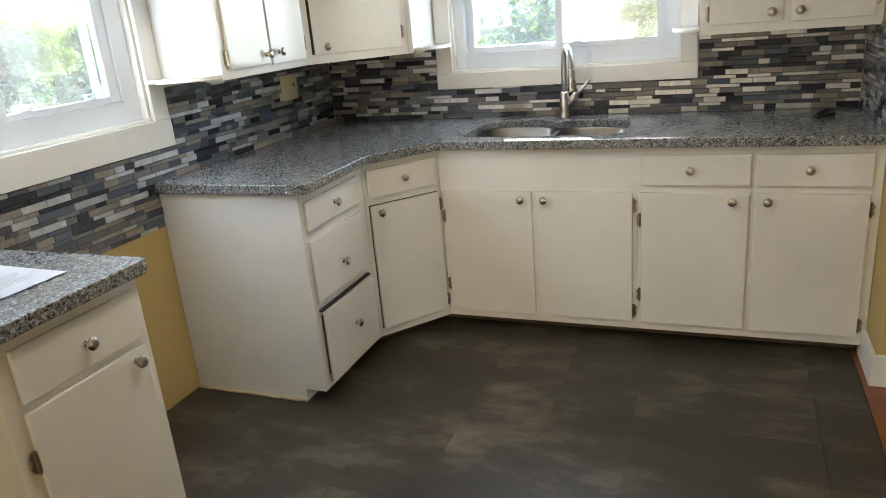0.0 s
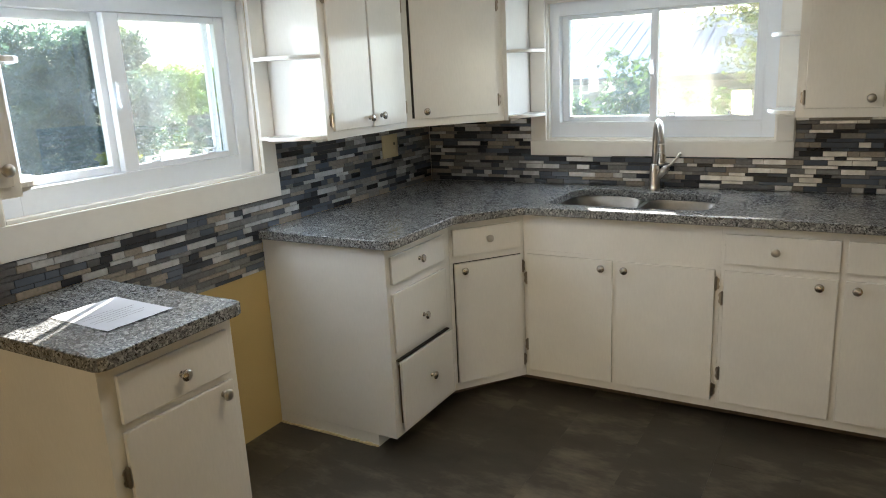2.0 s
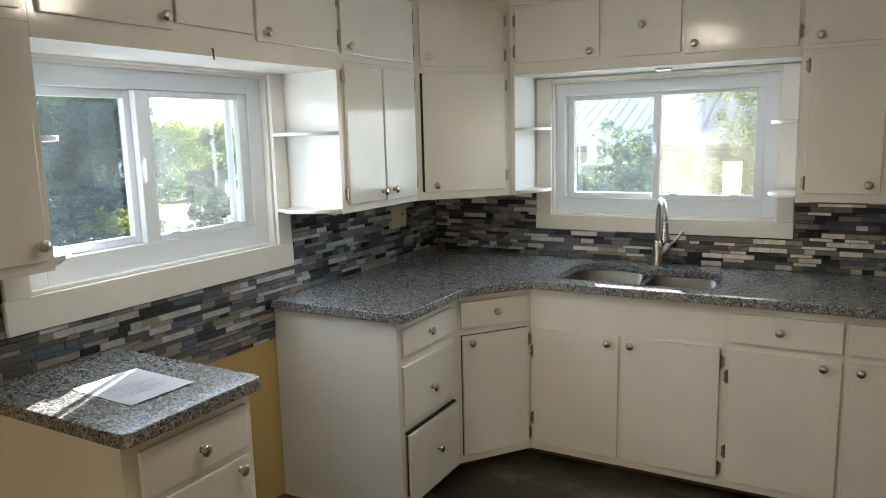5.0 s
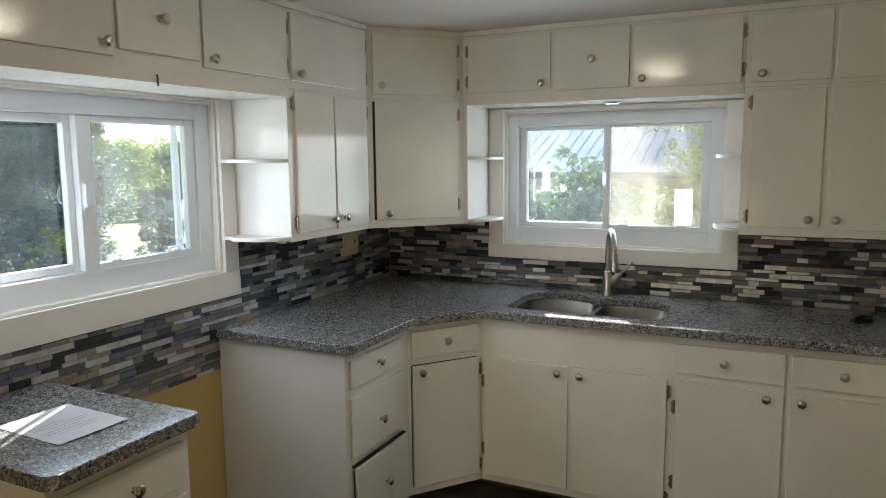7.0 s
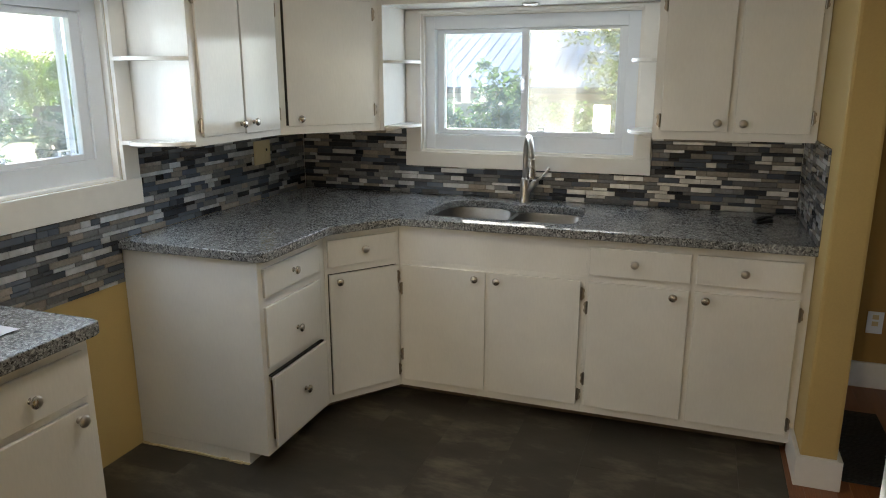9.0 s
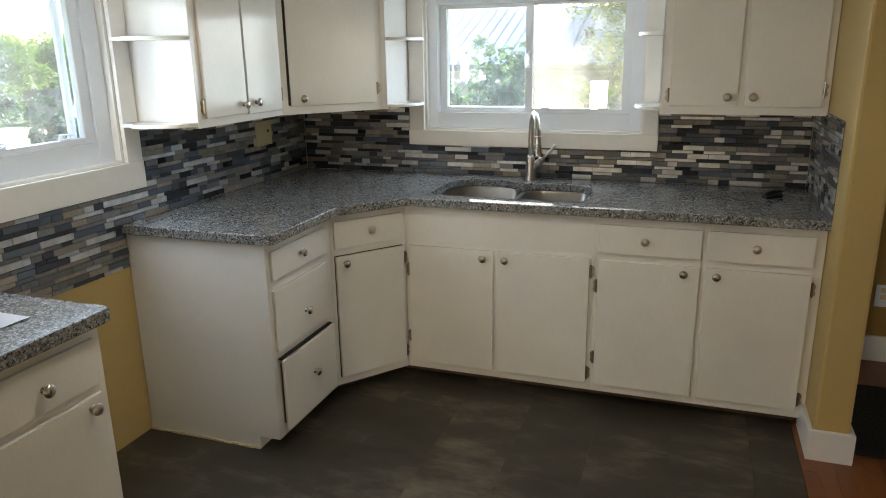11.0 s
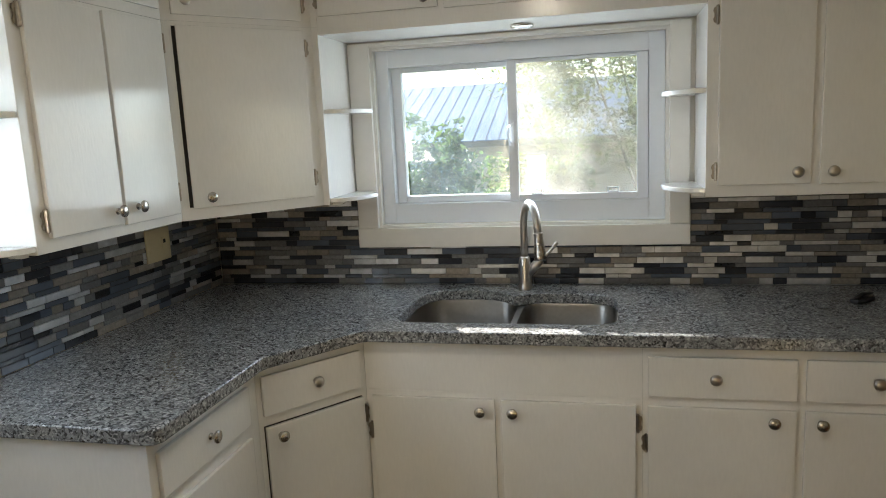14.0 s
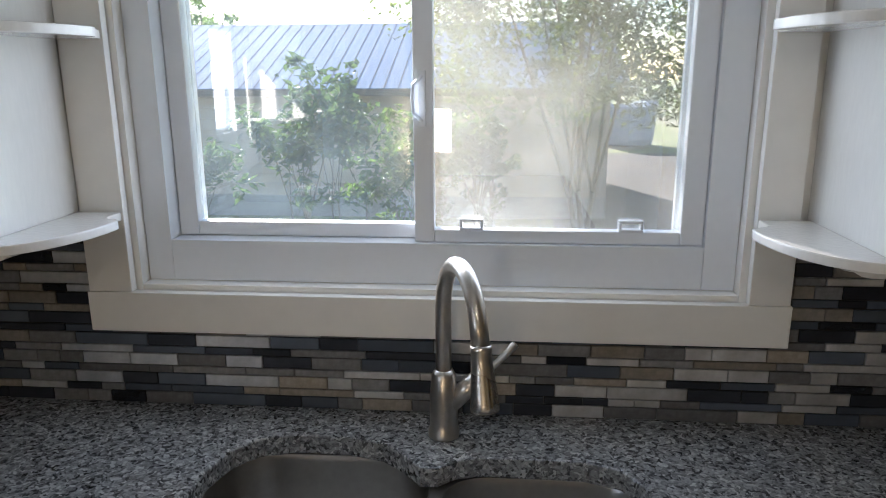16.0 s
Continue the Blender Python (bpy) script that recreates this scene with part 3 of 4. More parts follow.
SINK_HOLE = [(0.978, -0.550), (1.000, -0.571), (1.035, -0.580), (1.630, -0.580), (1.665, -0.570), (1.690, -0.545), (1.699, -0.500), (1.701, -0.300), (1.690, -0.235), (1.660, -0.190), (1.600, -0.168), (1.430, -0.166),
             (1.385, -0.178), (1.355, -0.205), (1.325, -0.205), (1.290, -0.165), (1.250, -0.132), (1.190, -0.115), (1.090, -0.112), (1.025, -0.132), (0.988, -0.175), (0.970, -0.240), (0.965, -0.510)]
top = part("countertop", slab([(0.001, -0.001), (0.001, -1.487), (0.655, -1.487), (0.680, -1.480), (0.691, -1.460), (0.691, -0.985), (0.700, -0.962), (0.885, -0.708), (0.908, -0.692), (2.6555, -0.692), (2.6555, -0.001)], [SINK_HOLE], 0.8755, 0.914, 0.0045), M_GRANITE)
tagged(top, "grey speckled polished granite countertop with a sink cut-out", "countertop")
top = part("countertop", slab([(0.001, -2.255), (0.001, -2.735), (0.660, -2.735), (0.682, -2.728), (0.691, -2.708), (0.691, -2.282), (0.682, -2.262), (0.660, -2.255)], [], 0.8755, 0.914, 0.0045), M_GRANITE)
tagged(top, "grey speckled granite countertop on the narrow cabinet", "countertop")


def bowl(bm, x0, x1, y0, y1, top_z, low):
    """A pressed bowl with rounded corners: rings from the rim to the drain."""
    rings = []
    for inset, z, r in ((0, top_z, 0.075), (0.004, top_z - 0.01, 0.075), (0.010, low + 0.05, 0.07), (0.018, low + 0.018, 0.065), (0.040, low + 0.002, 0.05), (0.10, low, 0.02)):
        rings.append([bm.verts.new((x, y, z)) for x, y in rounded(x0 + inset, x1 - inset, y0 + inset, y1 - inset, r)])
    n = len(rings[0])
    for a, b in zip(rings, rings[1:]):
        for k in range(n):
            bm.faces.new((a[k], a[(k + 1) % n], b[(k + 1) % n], b[k]))
    bm.faces.new(rings[-1])
    return rings[0]


sink = thing("sink", pose(1.33, -0.34, 0.69), "satin stainless steel double bowl undermount sink", "sink")
inv = sink.matrix_world.inverted()
B1, B2 = (0.968, 1.342, -0.583, -0.112), (1.363, 1.700, -0.583, -0.164)
for b in (B1, B2):
    bm = bmesh.new()
    bowl(bm, *b, 0.8735, 0.690)
    bm.transform(inv)
    part("bowl", bm, M_STEEL, sink, smooth=True)
    bm = lathe(bmesh.new(), [(0.045, 0.6912), (0.042, 0.6935), (0.034, 0.693), (0.032, 0.688), (0, 0.688)], Matrix.Translation(((b[0] + b[1]) / 2, (b[2] + b[3]) / 2 + 0.03, 0)))
    bm.transform(inv)
    part("drain", bm, M_NICKEL, sink, "nickel drain ring", True)
bm = slab([(0.945, -0.605), (1.72, -0.605), (1.72, -0.095), (0.945, -0.095)], [rounded(*B1, 0.075), rounded(*B2, 0.075)], 0.8722, 0.8750, 0)
bm.transform(inv)
part("flange", bm, M_STEEL, sink)

fc = thing("faucet", pose(1.356, -0.090, 0.9145), "brushed nickel high-arc pull-down kitchen faucet", "faucet")
part("base", lathe(bmesh.new(), [(0.0285, 0), (0.0285, 0.012), (0.026, 0.016), (0.0255, 0.03), (0.0245, 0.085), (0.0215, 0.118), (0.0165, 0.128), (0, 0.129)]), M_NICKEL, fc, smooth=True)
tilt = Vector((0.37, -0.93, 0)).normalized()
R = 0.094
path = [Vector((0, 0, 0.120)), Vector((0, 0, 0.19))]
path += [tilt * (R * (1 - math.cos(radians(a)))) + Vector((0, 0, 0.242 + R * 1.06 * math.sin(radians(a)))) for a in range(0, 161, 10)]
path += [path[-1] + tilt * 0.012 + Vector((0, 0, -0.034))]
part("spout", tube(bmesh.new(), path, [0.0142] * len(path), 16), M_NICKEL, fc, smooth=True)
end = path[-1]
way = (tilt * 0.22 + Vector((0, 0, -1))).normalized()
hm = Matrix.Translation(end) @ way.to_track_quat("Z", "Y").to_matrix().to_4x4()
part("spray_head", lathe(bmesh.new(), [(0.0, -0.004), (0.0155, -0.004), (0.0165, 0.0), (0.0165, 0.004), (0.0155, 0.006), (0.017, 0.03), (0.0215, 0.080), (0.0225, 0.093), (0.020, 0.096), (0, 0.096)], hm), M_NICKEL, fc, smooth=True)
lv = bmesh.new()
tube(lv, [(0.008, 0, 0.055), (0.040, -0.003, 0.092), (0.062, -0.004, 0.114)], [0.016, 0.0175, 0.0165], 14)
tube(lv, [(0.062, -0.004, 0.114), (0.080, -0.006, 0.130), (0.110, -0.008, 0.163), (0.126, -0.009, 0.182)], [0.009, 0.0062, 0.0062, 0.0078], 10)
part("handle", lv, M_NICKEL, fc, "nickel side lever", True)

# ---- upper cabinets ----
UB, UT, UF = 1.283, 1.9205, 0.31


def shelf_outline(a, c, d, n=10):
    """A corner shelf: from the cabinet side to the casing, rounded at its free corner with a small step."""
    pts = [(0, 0), (0, d)]
    pts += [(c * math.sin(radians(90 * k / n)), 0.085 + (d - 0.085) * math.cos(radians(90 * k / n))) for k in range(1, n + 1)]
    return pts + [(c - 0.002, 0.072), (c - 0.010, 0.063), (c - 0.030, 0.056), (c - 0.036, 0.046), (c - 0.036, 0.0)]


def corner_shelves(parent, inv, place, c, d, zs):
    """place turns (along the wall, out from it) into world x, y."""
    for z in zs:
        pts = [place(a, b) for a, b in shelf_outline(0, c, d)]
        bm = prism(pts, z + 0.004, z + 0.020, 0.003)
        bm.transform(inv)
        part("shelf", bm, M_CAB, parent, "cream painted shelf with a rounded end")
    # scrolled skirt under the lowest shelf
    drop = [(0.0, -0.008), (0.022, -0.008), (0.036, -0.005), (0.046, 0.001), (0.060, 0.0032), (0.0, 0.0032)]
    bm = bmesh.new()
    rows = [[bm.verts.new((*place(a, b), zs[0] + h)) for a, h in drop] for b in (d - 0.045, d - 0.025)]
    bm.faces.new(rows[0])
    bm.faces.new(rows[1])
    for k in range(len(drop)):
        j = (k + 1) % len(drop)
        bm.faces.new((rows[0][k], rows[0][j], rows[1][j], rows[1][k]))
    bm.transform(inv)
    part("skirt", bm, M_CAB, parent)


SZ = (1.287, 1.612)
c = cabinet("upper_cabinet", face(UF, -1.335, 0, 1), "cream painted wall cabinet with two narrow doors and end shelves", G_UP, [
    ("body", boxes((0.0, 0.617, UB, UT, -UF + 0.002, 0.0), bevel=0.002), M_CAB)])
front(c, "door", 0.040, 0.316, 1.318, 1.908, knob=(0.290, 1.357), hinges="l")
front(c, "door", 0.328, 0.596, 1.312, 1.908, knob=(0.382, 1.360), hinges="r")
corner_shelves(c, c.matrix_world.inverted(), lambda a, b: (0.0225 + b, -1.3355 - a), 0.124, 0.285, SZ)
UA, UBB = Vector((UF, -0.717)), Vector((0.640, -UF))
UL = (UBB - UA).length
c = cabinet("upper_cabinet", face(UA.x, UA.y, *(UBB - UA)), "cream painted corner wall cabinet with a warped door", G_UP, [])
inv = c.matrix_world.inverted()
bm = prism([UA, UBB, (0.664, -UF), (0.664, -0.003), (0.003, -0.003), (0.003, -0.7175)], UB, UT)
bm.transform(inv)
part("body", bm, M_CAB, c)
# the gap is real, its shade is this dark strip
part("gap_lining", boxes((0.028, 0.040, 1.325, 1.905, -0.012, 0.0015)), M_DARK, c, "dark strip standing in for shade in the gap beside the warped door")
front(c, "door", 0.040, UL - 0.038, 1.320, 1.908, knob=(0.092, 1.356), hinges="r", ajar=0.02)
corner_shelves(c, inv, lambda a, b: (0.6645 + a, -0.0225 - b), 0.121, 0.285, SZ)
c = cabinet("upper_cabinet", face(1.984, -UF, 1, 0), "cream painted wall cabinet with two doors and end shelves", G_UP, [
    ("body", boxes((0.0, 0.670, UB - 0.006, UT, -UF + 0.002, 0.0), bevel=0.002), M_CAB)])
front(c, "door", 0.036, 0.316, 1.315, 1.905, knob=(0.273, 1.354), hinges="l")
front(c, "door", 0.342, 0.640, 1.312, 1.905, knob=(0.376, 1.354), hinges="r")
corner_shelves(c, c.matrix_world.inverted(), lambda a, b: (1.9835 - a, -0.0225 - b), 0.124, 0.285, SZ)
c = cabinet("upper_cabinet", face(UF, -3.42, 0, 1), "cream painted wall cabinet beyond the window with end shelves", G_UP, [
    ("body", boxes((0.0, 0.804, UB - 0.013, UT, -UF + 0.002, 0.0), bevel=0.002), M_CAB)])
front(c, "door", 0.030, 0.390, 1.300, 1.895, knob=(0.350, 1.345), hinges="l")
front(c, "door", 0.402, 0.780, 1.300, 1.895, knob=(0.759, 1.345), hinges="l")
corner_shelves(c, c.matrix_world.inverted(), lambda a, b: (0.0225 + b, -2.6155 + a), 0.124, 0.285, SZ)

# top row, up to the ceiling
TB, TT = 1.921, CEIL - 0.001
WLOW = 1.8935
c = cabinet("top_cabinet", face(UF, -3.42, 0, 1), "cream painted top cabinet at the ceiling", G_TOP, [("body", boxes((0.0, 0.804, TB, TT, -UF + 0.002, 0.0)), M_CAB)])
front(c, "door", 0.03, 0.39, 1.948, 2.225, knob=(0.35, 1.985), hinges="l")
front(c, "door", 0.402, 0.780, 1.948, 2.225, knob=(0.44, 1.985), hinges="r")
c = cabinet("top_cabinet", face(UF, -2.6155, 0, 1), "cream painted top cabinet over the stove window with three doors", G_TOP, [("body", boxes((0.0, 1.280, WLOW - 0.012, TT, -UF + 0.002, 0.0), bevel=0.002), M_CAB)])
front(c, "door", 0.025, 0.448, 1.948, 2.225, knob=(0.415, 1.985), hinges="l")
front(c, "door", 0.468, 0.804, 1.972, 2.225, knob=(0.640, 2.085))
front(c, "door", 0.820, 1.280, 1.952, 2.225, knob=(0.856, 1.985), hinges="r")
part("hook", tube(bmesh.new(), [(0.615, WLOW + 0.014, 0.0), (0.615, WLOW + 0.013, 0.005), (0.615, WLOW - 0.022, 0.006)], [0.0028] * 3, 8), M_BLACK, c, "small black pin")
c = cabinet("top_cabinet", face(UF, -1.335, 0, 1), "cream painted top cabinet with one door", G_TOP, [("body", boxes((0.0005, 0.617, TB, TT, -UF + 0.002, 0.0)), M_CAB)])
front(c, "door", 0.026, 0.595, 1.950, 2.225, knob=(0.073, 1.982), hinges="r")
c = cabinet("top_cabinet", face(UA.x, UA.y, *(UBB - UA)), "cream painted corner top cabinet with a slanting door", G_TOP, [])
bm = prism([UA, UBB, (0.664, -UF), (0.664, -0.003), (0.003, -0.003), (0.003, -0.7175)], TB, TT)
bm.transform(c.matrix_world.inverted())
part("body", bm, M_CAB, c)
front(c, "door", 0.030, UL - 0.040, 1.940, 2.228, knob=(0.070, 1.982), hinges="r")
c = cabinet("top_cabinet", face(0.6645, -UF, 1, 0), "cream painted top cabinet over the sink window with three doors", G_TOP, [("body", boxes((0.0, 1.319, WLOW, TT, -UF + 0.002, 0.0), bevel=0.002), M_CAB)])
front(c, "door", 0.010, 0.446, 1.955, 2.225, knob=(0.404, 1.985), hinges="l")
front(c, "door", 0.468, 0.824, 1.948, 2.228, knob=(0.650, 2.085))
front(c, "door", 0.842, 1.306, 1.940, 2.222, knob=(0.886, 1.981), hinges="r")
c = cabinet("top_cabinet", face(1.984, -UF, 1, 0), "cream painted top cabinet with two doors", G_TOP, [("body", boxes((0.0, 0.670, TB, TT, -UF + 0.002, 0.0)), M_CAB)])
front(c, "door", 0.022, 0.330, 1.940, 2.222, knob=(0.070, 1.974))
front(c, "door", 0.344, 0.648, 1.940, 2.222, knob=(0.60, 1.974), hinges="r")
structure("trim_ceiling", boxes((UF + 0.0005, UF + 0.014, -3.42, -0.72, 2.238, CEIL - 0.001), (0.66, 2.655, -UF - 0.014, -UF - 0.0005, 2.238, CEIL - 0.001), bevel=0.003), M_CAB, "narrow cream strip under the ceiling")
pl = thing("puck_light", pose(1.38, -0.17, WLOW), "small round under-cabinet puck light, off", "lamp")
part("rim", lathe(bmesh.new(), [(0, 0), (0.040, 0), (0.042, -0.006), (0.034, -0.012), (0.032, -0.009)]), M_NICKEL, pl, smooth=True)
part("lens", lathe(bmesh.new(), [(0.0318, -0.0085), (0, -0.0085)]), M_VINYL, pl)

# ---- small things ----
op = thing("outlet_plate", face(0.0095, -0.515, 0, 1), "beige two-gang wall plate on the tile", "outlet")
part("plate", boxes((0.0, 0.146, 1.100, 1.224, 0.0, 0.006), bevel=0.002), M_BEIGE, op)
part("blank", boxes((0.018, 0.046, 1.135, 1.190, 0.0062, 0.0075), bevel=0.0005), M_BEIGE, op)
part("socket", boxes((0.094, 0.120, 1.135, 1.190, 0.0062, 0.0085), bevel=0.0008), M_BEIGE, op)
part("slot", boxes((0.100, 0.114, 1.165, 1.180, 0.0086, 0.0091)), M_DARK, op, "dark slots")
ps = thing("paper_sheet", pose(0.411, -2.487, 0.9148, 0, 0, -2), "white printed sheet of paper lying on the granite", "paper")
bm = bmesh.new()
nx, ny = 8, 6
grid = [[bm.verts.new((-0.135 + 0.27 * i / nx, -0.104 + 0.208 * j / ny, 0.0006 + 0.004 * max(0, abs(i / nx - 0.5) * 2 - 0.7) * (j % 2 + 1))) for j in range(ny + 1)] for i in range(nx + 1)]
for i in range(nx):
    for j in range(ny):
        bm.faces.new((grid[i][j], grid[i + 1][j], grid[i + 1][j + 1], grid[i][j + 1]))
part("sheet", bm, M_PAPER, ps)
bm = bmesh.new()
for k, (a, b) in enumerate(((-0.06, 0.055), (-0.085, 0.07), (-0.085, 0.04), (-0.05, 0.06), (-0.085, 0.075), (-0.085, 0.02))):
    box(bm, 0.062 - 0.018 * k, 0.0642 - 0.018 * k, a, b, 0.0012, 0.0014)
part("print", bm, M_INK, ps, "lines of faint grey print")
bk = thing("clip", pose(2.485, -0.265, 0.9142, 0, 0, 40), "small black plastic clip lying on the granite", "clip")
part("body", boxes((-0.05, 0.045, -0.016, 0.014, 0.0, 0.016), bevel=0.006), M_BLACK, bk)
part("lever", tube(bmesh.new(), [(-0.04, 0, 0.018), (0.0, 0.002, 0.026), (0.058, 0.004, 0.022)], [0.006, 0.008, 0.004], 8), M_BLACK, bk, smooth=True)
fm = thing("floor_mat", pose(2.95, -0.45, 0.0006), "black ribbed rubber mat on the wood floor", "mat")
part("body", boxes((-0.125, 0.125, -0.34, 0.34, 0, 0.006), bevel=0.002), M_MAT, fm)
bm = bmesh.new()
for k in range(20):
    box(bm, -0.115, 0.115, -0.325 + 0.0335 * k, -0.310 + 0.0335 * k, 0.0062, 0.0085)
part("ribs", bm, M_MAT, fm)
ou = thing("wall_outlet", face(3.092, 0.2348, 1, 0), "white duplex outlet on the ochre wall", "outlet")
part("plate", boxes((-0.036, 0.036, 0.29, 0.405, 0, 0.005), bevel=0.002), M_VINYL, ou)
for v in (0.33, 0.365):
    part("socket", boxes((-0.014, 0.014, v, v + 0.024, 0.0052, 0.0075), bevel=0.001), M_BEIGE, ou)
lamp = thing("ceiling_light", pose(1.37, -1.9, CEIL), "round frosted glass ceiling light, lit warm", "lamp")
M_LAMP = material("lit_frosted_glass", (0.9, 0.85, 0.75), 0.4, bump=0.0)
M_LAMP.node_tree.nodes["Principled BSDF"].inputs["Emission Color"].default_value = (1.0, 0.86, 0.66, 1)
M_LAMP.node_tree.nodes["Principled BSDF"].inputs["Emission Strength"].default_value = 2.0
part("collar", lathe(bmesh.new(), [(0, 0), (0.10, 0), (0.10, -0.012), (0.085, -0.02), (0, -0.02)]), M_NICKEL, lamp, smooth=True)
part("shade", lathe(bmesh.new(), [(0.070, -0.0205), (0.100, -0.032), (0.105, -0.045), (0.09, -0.068), (0.05, -0.086), (0, -0.09)]), M_LAMP, lamp, "frosted glass bowl", True)

bulb = new("ceiling_bulb", bpy.data.lights.new("ceiling_bulb", "AREA"))
bulb.data.shape, bulb.data.size = "DISK", 0.17
bulb.data.energy, bulb.data.color = 0.74, (1.0, 0.87, 0.68)
bulb.location = (1.37, -1.9, CEIL - 0.096)


# ---- outdoors ----
def leaf_material(name, color, trans=0.5):
    m = material(name, color, 0.55, grain=6, spread=0.35, stain=0.9, stain_amt=0.35, bump=0.0)
    n, l = m.node_tree.nodes, m.node_tree.links
    b, out = n["Principled BSDF"], n["Material Output"]
    t, mx = n.new("ShaderNodeBsdfTranslucent"), n.new("ShaderNodeMixShader")
    t.inputs[0].default_value = (color[0] * 1.6, color[1] * 1.7, color[2] * 0.9, 1)
    mx.inputs[0].default_value = trans
    l.new(b.outputs[0], mx.inputs[1])
    l.new(t.outputs[0], mx.inputs[2])
    l.new(mx.outputs[0], out.inputs[0])
    return m


M_GRASS = material("lawn", (0.17, 0.20, 0.055), 0.9, grain=18, spread=0.35, stain=0.35, stain_amt=0.35, bump=0.6)
gn, gl = M_GRASS.node_tree.nodes, M_GRASS.node_tree.links
patch, bare, old = gn.new("ShaderNodeTexNoise"), gn.new("ShaderNodeMixRGB"), gn["Principled BSDF"].inputs["Base Color"].links[0].from_socket
patch.inputs["Scale"].default_value, patch.inputs["Detail"].default_value = 0.22, 8
gl.new(gn.new("ShaderNodeNewGeometry").outputs["Position"], patch.inputs["Vector"])
ramp = gn.new("ShaderNodeValToRGB")
ramp.color_ramp.elements[0].position, ramp.color_ramp.elements[1].position = 0.48, 0.60
gl.new(patch.outputs["Fac"], ramp.inputs[0])
gl.new(ramp.outputs[0], bare.inputs[0])
gl.new(old, bare.inputs[1])
bare.inputs[2].default_value = (0.30, 0.25, 0.17, 1)
gl.new(bare.outputs[0], gn["Principled BSDF"].inputs["Base Color"])
M_BARK = material("grey_bark", (0.16, 0.13, 0.10), 0.9, grain=30, spread=0.3, bump=0.8)
L_DARK = leaf_material("dark_leaves", (0.055, 0.085, 0.045), 0.45)
L_MID = leaf_material("green_leaves", (0.085, 0.135, 0.035), 0.5)
# dark and bluish: shade and glass haze are put into this leaf colour
L_WEST = leaf_material("haze_blue_leaves", (0.07, 0.115, 0.12), 0.35)
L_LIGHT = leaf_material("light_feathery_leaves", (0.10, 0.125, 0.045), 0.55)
# bright yellow paints sunlight onto brush that is backlit here
L_SUNNY = leaf_material("painted_sun_leaves", (0.20, 0.22, 0.05), 0.7)
M_SIDING = material("cream_lap_siding", (0.52, 0.44, 0.35), 0.6, grain=40, spread=0.06, stain=1.2, stain_amt=0.12, bump=0.1)
M_ROOF = material("blue_grey_metal_roof", (0.15, 0.24, 0.40), 0.85, 0.0, grain=12, spread=0.06, stain=0.8, stain_amt=0.15, bump=0.05)
M_SEAMS = material("dark_roof_seam", (0.05, 0.08, 0.13), 0.9, grain=12, bump=0.0)
for m in (M_ROOF, M_SEAMS):
    m.node_tree.nodes["Principled BSDF"].inputs["Specular IOR Level"].default_value = 0.12
M_EARTH = material("bare_earth", (0.075, 0.06, 0.046), 0.95, grain=25, spread=0.3, stain=0.8, stain_amt=0.3, bump=0.5)
M_CONC = material("weathered_concrete", (0.34, 0.33, 0.31), 0.9, grain=30, spread=0.15, stain=1.5, stain_amt=0.2, bump=0.4)
M_TARP = material("blue_tarp", (0.22, 0.28, 0.38), 0.45, grain=20, spread=0.1, stain_amt=0.15, bump=0.3)

gnd = bmesh.new()
K = 60
span = [-220 + 440 * k / K for k in range(K + 1)]
vs = [[gnd.verts.new((x, y, GROUND + (0.0 if max(abs(x), abs(y)) < 30 else 0.25 * noise.noise(Vector((x, y, 0)) * 0.05)))) for y in span] for x in span]
for i in range(K):
    for j in range(K):
        gnd.faces.new((vs[i][j], vs[i + 1][j], vs[i + 1][j + 1], vs[i][j + 1]))
structure("ground", gnd, M_GRASS, "sunlit lawn and dry earth round the house")


def leaves(centres, radii, per, size, rs, flat=0.8):
    """Many small bent leaves in clumps."""
    verts, faces = [], []
    for c, r in zip(centres, radii):
        for _ in range(per):
            d = Vector(rs.normal(size=3)).normalized()
            p = Vector(c) + Vector((d.x, d.y, d.z * flat)) * r * rs.uniform(0.25, 1.0) ** 0.6
            q = Matrix.Rotation(rs.uniform(0, 6.283), 3, "Z") @ Matrix.Rotation(rs.uniform(-0.9, 0.9), 3, "Y") @ Matrix.Rotation(rs.uniform(-1.1, 1.1), 3, "X")
            l, w = size * rs.uniform(0.7, 1.3), size * rs.uniform(0.34, 0.58)
            k = len(verts)
            for a, b, z in ((-l, 0, 0), (-0.1 * l, -w, 0.12 * l), (l, 0, -0.1 * l), (-0.1 * l, w, 0.12 * l)):
                verts.append(p + q @ Vector((a, b, z)))
            faces += [(k, k + 1, k + 2), (k, k + 2, k + 3)]
    me = bpy.data.meshes.new("crown")
    me.from_pydata(verts, [], faces)
    return me


